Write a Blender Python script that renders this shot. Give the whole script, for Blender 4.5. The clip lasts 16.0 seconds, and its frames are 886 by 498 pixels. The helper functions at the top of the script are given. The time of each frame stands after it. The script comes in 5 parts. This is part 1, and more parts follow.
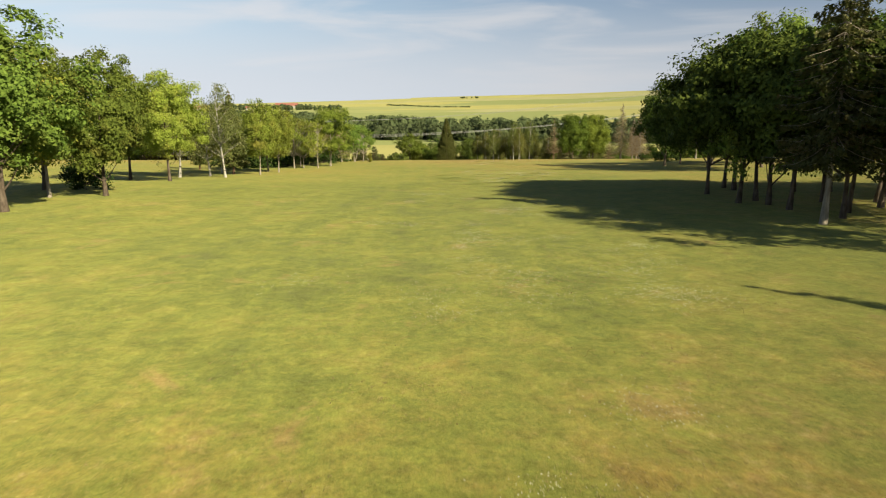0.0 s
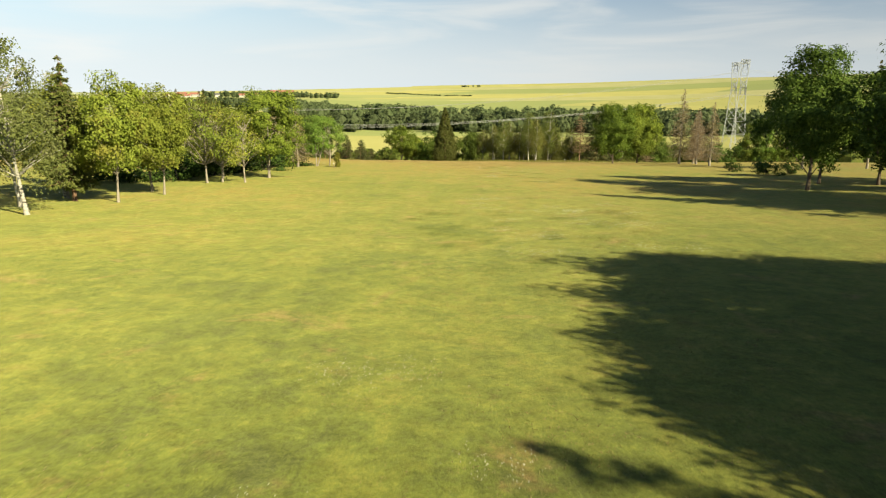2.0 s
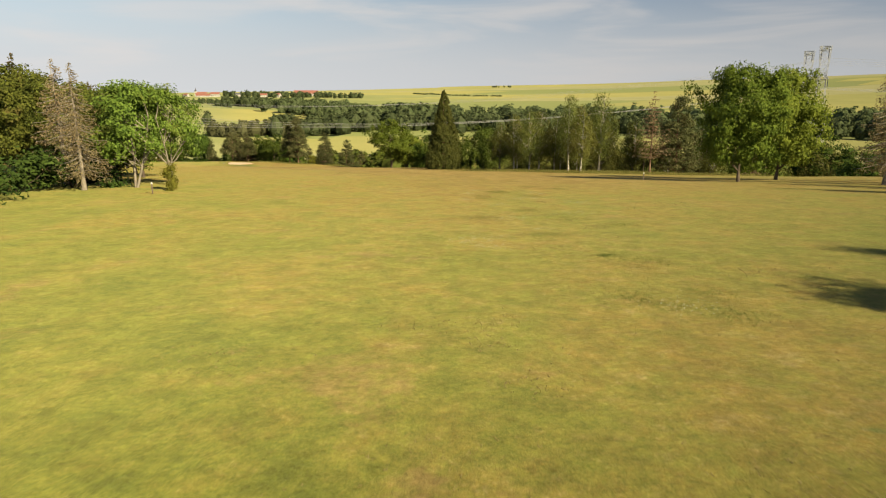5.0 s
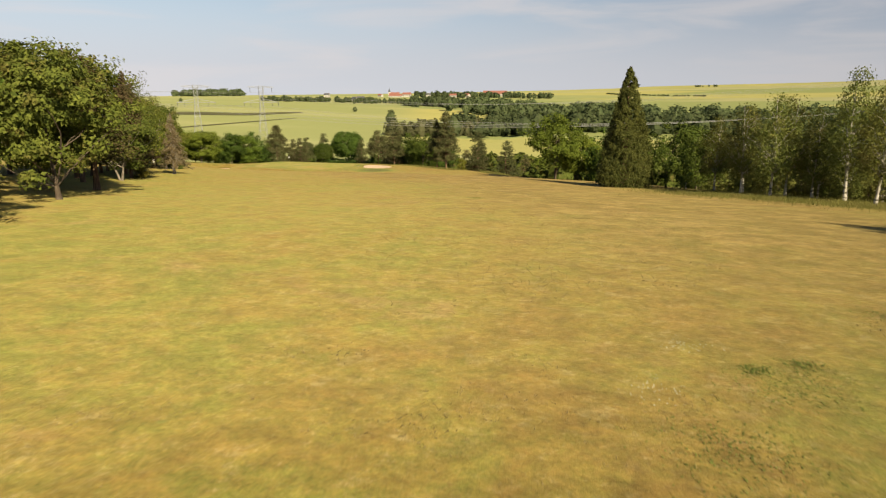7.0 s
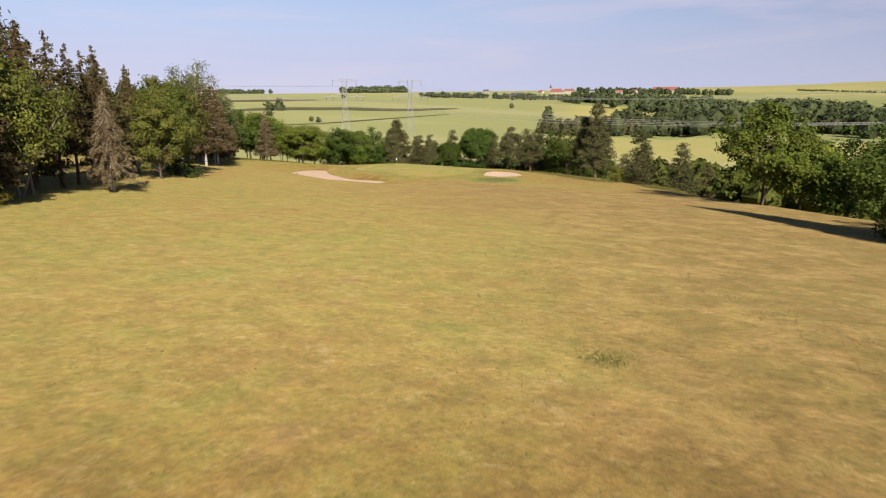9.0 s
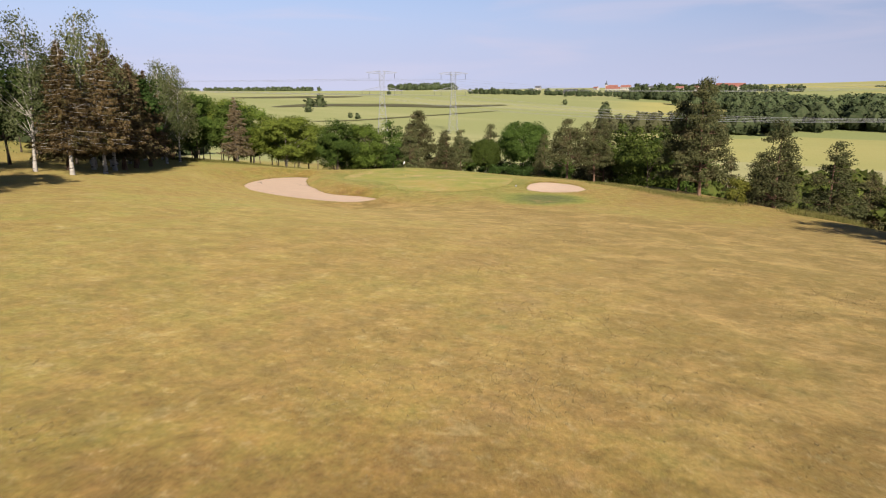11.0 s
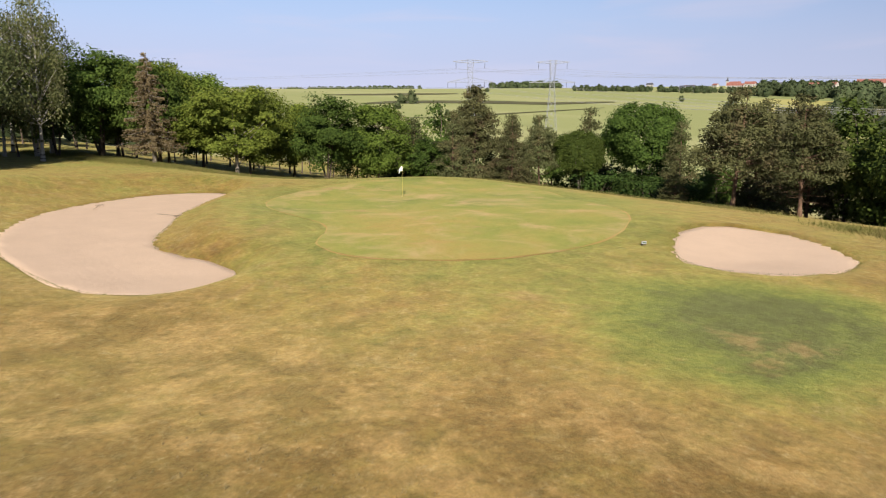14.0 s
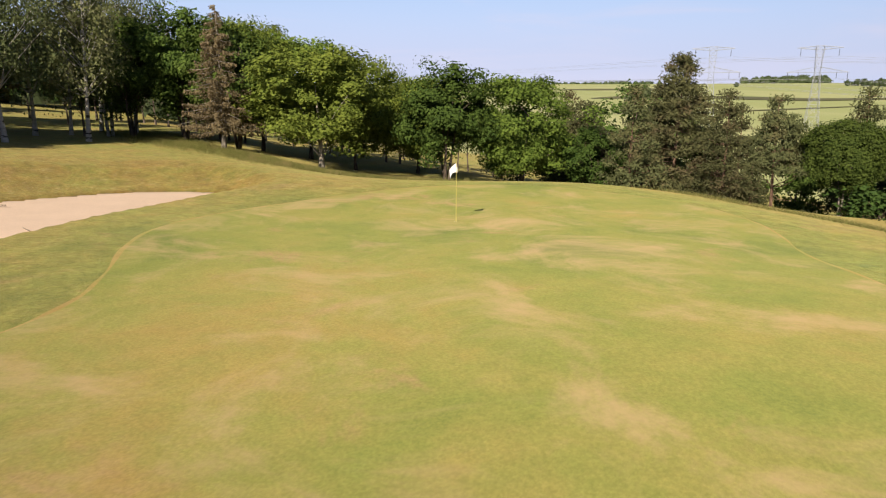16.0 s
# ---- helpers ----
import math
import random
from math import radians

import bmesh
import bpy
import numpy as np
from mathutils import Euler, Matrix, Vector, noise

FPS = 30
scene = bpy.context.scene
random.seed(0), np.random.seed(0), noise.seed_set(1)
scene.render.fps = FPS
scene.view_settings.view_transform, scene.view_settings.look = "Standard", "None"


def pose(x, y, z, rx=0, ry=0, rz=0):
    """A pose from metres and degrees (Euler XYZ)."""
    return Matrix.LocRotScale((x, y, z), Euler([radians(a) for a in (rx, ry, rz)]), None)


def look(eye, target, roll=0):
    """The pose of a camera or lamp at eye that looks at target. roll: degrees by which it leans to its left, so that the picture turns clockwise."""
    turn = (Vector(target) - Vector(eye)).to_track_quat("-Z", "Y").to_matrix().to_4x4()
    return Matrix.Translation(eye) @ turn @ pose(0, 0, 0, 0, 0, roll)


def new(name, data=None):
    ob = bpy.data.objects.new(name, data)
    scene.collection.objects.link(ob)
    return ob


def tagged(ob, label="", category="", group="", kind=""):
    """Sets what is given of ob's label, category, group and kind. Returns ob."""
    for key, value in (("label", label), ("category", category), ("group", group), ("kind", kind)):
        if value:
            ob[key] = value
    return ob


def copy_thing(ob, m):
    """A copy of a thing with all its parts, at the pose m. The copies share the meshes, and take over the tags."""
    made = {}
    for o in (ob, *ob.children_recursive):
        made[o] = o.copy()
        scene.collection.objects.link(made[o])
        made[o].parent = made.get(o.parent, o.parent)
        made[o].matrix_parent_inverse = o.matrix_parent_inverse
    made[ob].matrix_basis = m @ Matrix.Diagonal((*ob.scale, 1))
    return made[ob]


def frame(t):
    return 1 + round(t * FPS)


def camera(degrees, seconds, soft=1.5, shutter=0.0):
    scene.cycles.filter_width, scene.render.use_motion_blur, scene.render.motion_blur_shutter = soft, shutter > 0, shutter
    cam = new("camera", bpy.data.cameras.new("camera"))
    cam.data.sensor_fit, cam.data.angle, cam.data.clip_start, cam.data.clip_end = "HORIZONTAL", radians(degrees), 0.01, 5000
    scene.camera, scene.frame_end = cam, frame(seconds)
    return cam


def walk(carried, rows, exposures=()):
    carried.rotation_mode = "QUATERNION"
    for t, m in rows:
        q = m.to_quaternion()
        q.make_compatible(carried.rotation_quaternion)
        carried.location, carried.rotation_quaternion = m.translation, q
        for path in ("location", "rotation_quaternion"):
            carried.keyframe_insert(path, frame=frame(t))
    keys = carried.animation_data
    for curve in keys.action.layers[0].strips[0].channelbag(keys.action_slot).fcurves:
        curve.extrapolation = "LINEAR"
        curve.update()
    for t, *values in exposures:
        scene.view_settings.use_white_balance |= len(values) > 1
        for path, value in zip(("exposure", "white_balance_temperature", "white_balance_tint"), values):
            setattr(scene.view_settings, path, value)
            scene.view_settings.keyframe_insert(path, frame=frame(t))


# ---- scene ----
cam = camera(67.3, 16.0, soft=1.15, shutter=0.10)
# seconds, eye, heading to the left of +y, pitch, roll
PATH = [
    (0.0, 0.00, 0.00, 6.67, -0.23, -12.24, -0.30),
    (0.5, -0.04, 10.29, 6.58, -0.21, -12.71, -0.27),
    (1.0, 0.10, 21.25, 6.46, -0.23, -13.13, -0.16),
    (1.5, 0.40, 31.73, 6.30, -0.27, -13.16, 0.00),
    (2.0, 1.04, 42.48, 5.82, -0.23, -13.14, 0.12),
    (2.5, 1.96, 52.93, 5.29, -0.21, -13.14, 0.21),
    (3.0, 3.22, 63.53, 4.31, -0.22, -13.06, 0.28),
    (5.5, 7.85, 111.50, 0.50, 4.98, -12.89, -0.06),
    (6.0, 7.91, 121.45, -0.21, 9.32, -12.82, 0.06),
    (6.5, 7.78, 131.13, -0.74, 14.03, -12.82, 0.07),
    (7.0, 7.17, 141.03, -1.30, 18.53, -12.84, 0.02),
    (7.5, 6.10, 150.16, -1.91, 22.92, -12.87, 0.06),
    (8.0, 4.11, 159.31, -2.36, 26.96, -12.95, 0.06),
    (8.5, 1.25, 168.08, -2.78, 29.92, -13.00, 0.03),
    (9.0, -2.38, 176.82, -3.27, 32.19, -13.04, 0.06),
    (11.5, -25.08, 219.03, -7.02, 37.04, -13.15, -0.01),
    (12.0, -29.90, 226.41, -7.92, 37.70, -13.12, -0.01),
    (12.5, -34.23, 233.32, -8.76, 39.05, -13.08, -0.01),
    (13.0, -38.08, 239.85, -9.39, 40.89, -13.09, -0.02),
    (13.5, -41.69, 246.02, -9.84, 42.80, -13.16, -0.03),
    (14.0, -45.22, 252.10, -10.49, 45.31, -13.10, -0.06),
    (14.5, -48.64, 257.69, -11.12, 49.53, -13.06, -0.07),
    (15.0, -51.81, 262.51, -11.69, 54.08, -13.12, -0.05),
    (15.5, -54.88, 266.99, -12.27, 59.22, -13.18, -0.01),
    (16.0, -57.71, 271.11, -12.69, 64.97, -13.35, 0.07),
]
EXPOSURES = [(0.0, 0.58, 7100, 2), (1.0, 0.72, 7250, -1), (2.0, 0.82, 7400, -4), (3.0, 0.64, 7450, 0), (5.5, 0.40, 7750, 3), (7.0, 0.34, 7450, 6), (8.0, 0.28, 6600, 18), (9.0, 0.25, 6280, 18),
             (11.5, 0.24, 6050, 17), (13.0, 0.25, 5980, 15), (14.5, 0.26, 5980, 15), (15.0, 0.29, 5950, 12), (16.0, 0.36, 6150, 15)]
walk(cam, [(t, pose(x, y, z, 90 + pitch, 0, yaw) @ pose(0, 0, 0, 0, 0, roll)) for t, x, y, z, yaw, pitch, roll in PATH], EXPOSURES)

# ---- sky and sun ----
SUN_ELEVATION, SUN_SIDE = 31.0, Vector((0.715, -0.70, 0)).normalized()
sun_dir = Vector((SUN_SIDE.x * math.cos(radians(SUN_ELEVATION)), SUN_SIDE.y * math.cos(radians(SUN_ELEVATION)), math.sin(radians(SUN_ELEVATION))))
sun = new("sun", bpy.data.lights.new("sun", "SUN"))
sun.data.energy, sun.data.angle, sun.data.color = 5.0, radians(0.6), (1.0, 0.89, 0.68)
sun.matrix_basis = look(sun_dir * 100, (0, 0, 0))

world = bpy.data.worlds.new("sky")
scene.world = world
world.use_nodes = True

HAZE_LOW, HAZE_HIGH, HAZE_FAR, CLOUD = (13.4, 14.4, 17.6), (6.8, 9.8, 15.8), (14.8, 19.5, 25.4), (14.4, 14.7, 17.3)


def build_sky():
    nt = world.node_tree
    nt.nodes.clear()
    out, bg = nt.nodes.new("ShaderNodeOutputWorld"), nt.nodes.new("ShaderNodeBackground")
    sky = nt.nodes.new("ShaderNodeTexSky")
    sky.sky_type, sky.sun_disc = "NISHITA", False
    sky.sun_elevation, sky.sun_rotation = radians(SUN_ELEVATION), math.atan2(SUN_SIDE.x, SUN_SIDE.y)
    sky.air_density, sky.dust_density, sky.ozone_density = 1.0, 2.2, 2.5
    # thin high cloud: stretched noise; haze that thickens towards the horizon
    tc, mp = nt.nodes.new("ShaderNodeTexCoord"), nt.nodes.new("ShaderNodeMapping")
    mp.inputs["Scale"].default_value = (2.0, 1.5, 13.0)
    mp.inputs["Rotation"].default_value = (0.04, 0.06, 0.6)
    n1 = nt.nodes.new("ShaderNodeTexNoise")
    n1.inputs["Scale"].default_value, n1.inputs["Detail"].default_value, n1.inputs["Roughness"].default_value = 1.6, 5.0, 0.5
    n1.inputs["Distortion"].default_value = 0.5
    cloud, haze, thin, bluer = (nt.nodes.new("ShaderNodeMapRange") for _ in range(4))
    for node, values in ((cloud, (0.44, 0.68, 0.0, 0.85)), (haze, (0.0, 0.34, 1.0, 0.0)), (thin, (0.03, 0.5, 1.0, 0.12)), (bluer, (0.02, 0.20, 0.0, 1.0))):
        node.interpolation_type = "SMOOTHSTEP"
        for k, v in zip((1, 2, 3, 4), values):
            node.inputs[k].default_value = v
    sep = nt.nodes.new("ShaderNodeSeparateXYZ")
    nt.links.new(tc.outputs["Generated"], sep.inputs["Vector"])
    nt.links.new(tc.outputs["Generated"], mp.inputs["Vector"])
    nt.links.new(mp.outputs["Vector"], n1.inputs["Vector"])
    nt.links.new(n1.outputs["Fac"], cloud.inputs[0])
    for node in (haze, thin, bluer):
        nt.links.new(sep.outputs["Z"], node.inputs[0])

    def blend(fac, a, b):
        m = nt.nodes.new("ShaderNodeMix")
        m.data_type = "RGBA"
        for slot, v in ((m.inputs[0], fac), (m.inputs[6], a), (m.inputs[7], b)):
            if isinstance(v, tuple):
                slot.default_value = (*v, 1)
            else:
                nt.links.new(v, slot)
        return m.outputs[2]

    product = nt.nodes.new("ShaderNodeMath")
    product.operation = "MULTIPLY"
    nt.links.new(cloud.outputs[0], product.inputs[0])
    nt.links.new(thin.outputs[0], product.inputs[1])
    away = nt.nodes.new("ShaderNodeVectorMath")
    away.operation = "DOT_PRODUCT"
    away.inputs[1].default_value = (-0.93, 0.37, 0.0)
    nt.links.new(tc.outputs["Generated"], away.inputs[0])
    veil = nt.nodes.new("ShaderNodeMapRange")
    veil.interpolation_type = "SMOOTHSTEP"
    for k, v in zip((1, 2, 3, 4), (-0.1, 1.0, 0.0, 1.0)):
        veil.inputs[k].default_value = v
    nt.links.new(away.outputs["Value"], veil.inputs[0])
    high = blend(veil.outputs[0], HAZE_HIGH, HAZE_FAR)
    low = blend(bluer.outputs[0], HAZE_LOW, high)
    zenith = nt.nodes.new("ShaderNodeVectorMath")
    zenith.operation = "MULTIPLY"
    zenith.inputs[1].default_value = (0.95, 1.2, 1.55)
    nt.links.new(sky.outputs["Color"], zenith.inputs[0])
    colour = blend(haze.outputs[0], zenith.outputs["Vector"], low)
    colour = blend(product.outputs[0], colour, CLOUD)
    glow = nt.nodes.new("ShaderNodeMapRange")
    for k, v in zip((1, 2, 3, 4), (-0.6, 1.0, 0.60, 1.12)):
        glow.inputs[k].default_value = v
    nt.links.new(away.outputs["Value"], glow.inputs[0])
    scaled = nt.nodes.new("ShaderNodeVectorMath")
    scaled.operation = "SCALE"
    nt.links.new(colour, scaled.inputs[0])
    nt.links.new(glow.outputs[0], scaled.inputs["Scale"])
    nt.links.new(scaled.outputs["Vector"], bg.inputs["Color"])
    bg.inputs["Strength"].default_value = 0.034
    nt.links.new(bg.outputs["Background"], out.inputs["Surface"])


build_sky()


# ---- materials ----
class Nodes:
    """A small helper to write node trees down briefly."""

    def __init__(self, name):
        self.mat = bpy.data.materials.new(name)
        self.mat.use_nodes = True
        self.nt = self.mat.node_tree
        self.nt.nodes.clear()
        self.out = self.nt.nodes.new("ShaderNodeOutputMaterial")

    def add(self, kind, **values):
        n = self.nt.nodes.new(kind)
        for key, value in values.items():
            n.inputs[key.replace("_", " ")].default_value = value
        return n

    def link(self, a, b):
        self.nt.links.new(a, b)

    def noise(self, scale, detail=3.0, rough=0.55, vector=None, distort=0.0):
        n = self.add("ShaderNodeTexNoise", Scale=scale, Detail=detail, Roughness=rough, Distortion=distort)
        if vector is not None:
            self.link(vector, n.inputs["Vector"])
        return n.outputs["Fac"]

    def remap(self, value, a, b, c=0.0, d=1.0):
        n = self.nt.nodes.new("ShaderNodeMapRange")
        n.interpolation_type = "SMOOTHSTEP"
        for i, v in zip((1, 2, 3, 4), (a, b, c, d)):
            n.inputs[i].default_value = v
        self.link(value, n.inputs[0])
        return n.outputs[0]

    def math(self, op, a, b=0.0):
        n = self.nt.nodes.new("ShaderNodeMath")
        n.operation = op
        for slot, v in ((0, a), (1, b)):
            if isinstance(v, (int, float)):
                n.inputs[slot].default_value = v
            else:
                self.link(v, n.inputs[slot])
        return n.outputs[0]

    def mix(self, fac, a, b, blend="MIX"):
        n = self.nt.nodes.new("ShaderNodeMix")
        n.data_type, n.blend_type = "RGBA", blend
        for key, v in (("Factor", fac), ("A", a), ("B", b)):
            slot = n.inputs[key] if key == "Factor" else [s for s in n.inputs if s.name == key and s.type == "RGBA"][0]
            if isinstance(v, (int, float)):
                slot.default_value = v
            elif isinstance(v, tuple):
                slot.default_value = (*v, 1.0)
            else:
                self.link(v, slot)
        return [o for o in n.outputs if o.type == "RGBA"][0]

    def position(self):
        return self.nt.nodes.new("ShaderNodeNewGeometry").outputs["Position"]

    def bump(self, height, strength, distance):
        n = self.add("ShaderNodeBump", Strength=strength, Distance=distance)
        self.link(height, n.inputs["Height"])
        return n.outputs["Normal"]

    def finish(self, colour, rough=0.8, normal=None, metal=0.0, spec=0.3, translucent=0.0, matte=0.0, sheen=0.0):
        p = self.add("ShaderNodeBsdfPrincipled", Roughness=rough, Metallic=metal)
        p.inputs["Specular IOR Level"].default_value = spec
        p.inputs["Diffuse Roughness"].default_value = matte
        p.inputs["Sheen Weight"].default_value, p.inputs["Sheen Roughness"].default_value = sheen, 0.45
        p.inputs["Sheen Tint"].default_value = (0.80, 0.79, 0.34, 1)
        if isinstance(colour, tuple):
            p.inputs["Base Color"].default_value = (*colour, 1)
        else:
            self.link(colour, p.inputs["Base Color"])
        if normal is not None:
            self.link(normal, p.inputs["Normal"])
        surface = p.outputs[0]
        if translucent:
            t = self.nt.nodes.new("ShaderNodeBsdfTranslucent")
            if isinstance(colour, tuple):
                t.inputs["Color"].default_value = (*colour, 1)
            else:
                self.link(colour, t.inputs["Color"])
            m = self.nt.nodes.new("ShaderNodeMixShader")
            m.inputs[0].default_value = translucent
            self.link(p.outputs[0], m.inputs[1])
            self.link(t.outputs[0], m.inputs[2])
            surface = m.outputs[0]
        self.link(surface, self.out.inputs["Surface"])
        return self.mat


def lawn_colour(n, pos, dry, fine=1.0, soil=None):
    """Mown grass: green to golden straw to brown, by dryness, mowing streaks and noise at several scales."""
    big = n.noise(0.05, 4.0, 0.6, pos, 0.3)
    mid = n.noise(0.33, 6.0, 0.70, pos, 0.3)
    small = n.noise(1.6, 7.0, 0.80, pos, 0.15)
    tiny = n.noise(19.0, 3.0, 0.75, pos)
    mp = n.nt.nodes.new("ShaderNodeMapping")
    mp.inputs["Rotation"].default_value = (0, 0, -0.03)
    mp.inputs["Scale"].default_value = (0.55, 0.035, 0.2)
    n.link(pos, mp.inputs["Vector"])
    streak = n.noise(1.0, 4.0, 0.62, mp.outputs["Vector"], 0.2)
    v = n.math("ADD", n.math("MULTIPLY", dry, 0.75), 0.2)
    for value, weight in ((big, 0.62), (mid, 0.84), (small, 0.70 * fine), (tiny, 0.35 * fine), (streak, 0.35 * fine)):
        v = n.math("ADD", v, n.math("MULTIPLY", n.math("SUBTRACT", value, 0.5), weight))
    ramp = n.nt.nodes.new("ShaderNodeValToRGB")
    cr = ramp.color_ramp
    cr.elements[0].position, cr.elements[0].color = 0.0, (0.055, 0.064, 0.022, 1)
    cr.elements[1].position, cr.elements[1].color = 1.0, (0.168, 0.096, 0.036, 1)
    for at_, colour in ((0.2, (0.098, 0.116, 0.024)), (0.34, (0.136, 0.144, 0.029)), (0.48, (0.168, 0.153, 0.035)), (0.64, (0.202, 0.147, 0.038)), (0.80, (0.192, 0.119, 0.035))):
        e = cr.elements.new(at_)
        e.color = (*colour, 1)
    n.link(v, ramp.inputs["Fac"])
    clods = n.remap(n.noise(1.2, 8.0, 0.80, pos, 0.1), 0.30, 0.70, 1.0 - 0.30 * fine, 1.0 + 0.30 * fine)
    tuft = n.remap(n.noise(5.5, 6.0, 0.8, pos), 0.30, 0.70, 1.0 - 0.25 * fine, 1.0 + 0.25 * fine)
    grain = n.math("MULTIPLY", n.math("MULTIPLY", n.remap(tiny, 0.25, 0.75, 0.84, 1.15), tuft), clods)
    weeds = n.remap(n.noise(0.62, 4.0, 0.6, pos, 0.3), 0.68, 0.75, 0.0, 0.7 * fine)
    bare = n.remap(n.noise(0.26, 6.0, 0.74, pos, 0.4), 0.56, 0.70, 0.0, 0.65)
    wisp = n.math("MULTIPLY", n.remap(n.noise(3.4, 8.0, 0.88, pos, 0.1), 0.53, 0.66, 0.0, 0.62 * fine), n.remap(v, 0.25, 0.6))
    base = n.mix(weeds, ramp.outputs["Color"], (0.075, 0.104, 0.032))
    base = n.mix(bare, base, (0.225, 0.138, 0.064))
    blotch = n.noise(0.85, 7.0, 0.78, pos, 0.25)
    scorched = n.remap(v, 0.40, 0.75)
    base = n.mix(n.math("MULTIPLY", n.remap(blotch, 0.54, 0.66, 0.0, 0.62 * fine), scorched), base, (0.288, 0.224, 0.102))
    base = n.mix(n.math("MULTIPLY", n.remap(blotch, 0.46, 0.34, 0.0, 0.60 * fine), scorched), base, (0.155, 0.098, 0.046))
    if soil is not None:
        spread = n.math("MULTIPLY", soil, n.remap(n.noise(0.7, 6.0, 0.72, pos, 0.3), 0.28, 0.62, 0.50, 1.0))
        earth = n.mix(n.remap(n.noise(0.42, 7.0, 0.74, pos, 0.4), 0.44, 0.60), (0.128, 0.071, 0.023), (0.276, 0.172, 0.068))
        base = n.mix(spread, base, earth)
    base = n.mix(wisp, base, (0.335, 0.258, 0.128))
    hsv = n.add("ShaderNodeHueSaturation")
    n.link(base, hsv.inputs["Color"])
    n.link(grain, hsv.inputs["Value"])
    return hsv.outputs["Color"], tiny, small


def ground_material():
    n = Nodes("mown_and_farmed_land")
    pos = n.position()
    cover = n.nt.nodes.new("ShaderNodeAttribute")
    cover.attribute_name = "cover"
    sep = n.nt.nodes.new("ShaderNodeSeparateColor")
    n.link(cover.outputs["Color"], sep.inputs["Color"])
    dry, far, pasture = sep.outputs[0], sep.outputs[1], sep.outputs[2]
    lawn, tiny, small = lawn_colour(n, pos, dry, 1.0, n.math("MULTIPLY", pasture, n.math("SUBTRACT", 1.0, far)))
    # fields: long rectangular parcels
    mp = n.nt.nodes.new("ShaderNodeMapping")
    mp.inputs["Rotation"].default_value = (0, 0, 0.22)
    mp.inputs["Scale"].default_value = (0.0013, 0.0062, 0.0)
    n.link(pos, mp.inputs["Vector"])
    vor = n.add("ShaderNodeTexVoronoi", Scale=1.0, Randomness=0.75)
    vor.distance = "CHEBYCHEV"
    n.link(mp.outputs["Vector"], vor.inputs["Vector"])
    sepv = n.nt.nodes.new("ShaderNodeSeparateColor")
    n.link(vor.outputs["Color"], sepv.inputs["Color"])
    ramp = n.nt.nodes.new("ShaderNodeValToRGB")
    cr = ramp.color_ramp
    cr.interpolation = "CONSTANT"
    cr.elements[0].position, cr.elements[0].color = 0.0, (0.290, 0.266, 0.098, 1)
    cr.elements[1].position, cr.elements[1].color = 0.26, (0.188, 0.210, 0.082, 1)
    for at_, colour in ((0.42, (0.330, 0.292, 0.102)), (0.62, (0.168, 0.192, 0.078)), (0.74, (0.305, 0.280, 0.150)), (0.88, (0.235, 0.242, 0.102))):
        e = cr.elements.new(at_)
        e.color = (*colour, 1)
    n.link(sepv.outputs[0], ramp.inputs["Fac"])
    stripe = n.noise(0.02, 4.0, 0.6, pos, 0.3)
    field = n.mix(n.remap(stripe, 0.3, 0.7, 0.0, 0.35), ramp.outputs["Color"], (0.165, 0.191, 0.059))
    # the wide corn field beyond the trees, with tramlines and paler waves
    mp2 = n.nt.nodes.new("ShaderNodeMapping")
    mp2.inputs["Rotation"].default_value = (0, 0, -0.25)
    mp2.inputs["Scale"].default_value = (0.0016, 0.011, 0.0)
    n.link(pos, mp2.inputs["Vector"])
    bands = n.noise(1.0, 3.0, 0.5, mp2.outputs["Vector"])
    corn = n.mix(n.remap(bands, 0.42, 0.62), (0.200, 0.214, 0.088), (0.248, 0.248, 0.116))
    corn = n.mix(n.remap(bands, 0.66, 0.70), corn, (0.158, 0.162, 0.066))
    field = n.mix(pasture, field, corn)
    colour = n.mix(far, lawn, field)
    height = n.math("ADD", n.math("MULTIPLY", tiny, 0.6), small)
    return n.finish(colour, 0.9, n.bump(height, 0.45, 0.08), spec=0.08, matte=1.0, sheen=0.20)


def turf_material(name, dry, value=1.0, patchy=1.0):
    n = Nodes(name)
    pos = n.position()
    d = n.math("ADD", n.math("MULTIPLY", n.math("SUBTRACT", n.noise(0.22, 4.0, 0.6, pos, 0.8), 0.5), 0.42 * patchy), dry)
    lawn, tiny, small = lawn_colour(n, pos, d, 0.18)
    worn = n.remap(n.noise(0.30, 5.0, 0.70, pos, 0.8), 0.46, 0.74, 0.0, 0.74 * patchy)
    lawn = n.mix(worn, lawn, (0.290, 0.195, 0.098))
    hsv = n.add("ShaderNodeHueSaturation", Value=value, Saturation=0.96)
    n.link(lawn, hsv.inputs["Color"])
    return n.finish(hsv.outputs["Color"], 0.85, n.bump(tiny, 0.3, 0.02), spec=0.1, matte=1.0, sheen=0.08)


def sand_material():
    n = Nodes("bunker_sand")
    pos = n.position()
    c = n.mix(n.noise(0.7, 4.0, 0.6, pos), (0.78, 0.572, 0.405), (0.93, 0.698, 0.505))
    c = n.mix(n.remap(n.noise(30.0, 2.0, 0.7, pos), 0.35, 0.7, 0.0, 0.3), c, (0.52, 0.38, 0.27))
    h = n.math("ADD", n.noise(3.0, 5.0, 0.7, pos), n.math("MULTIPLY", n.noise(14.0, 3.0, 0.7, pos), 0.4))
    return n.finish(c, 0.95, n.bump(h, 0.5, 0.05), spec=0.1)


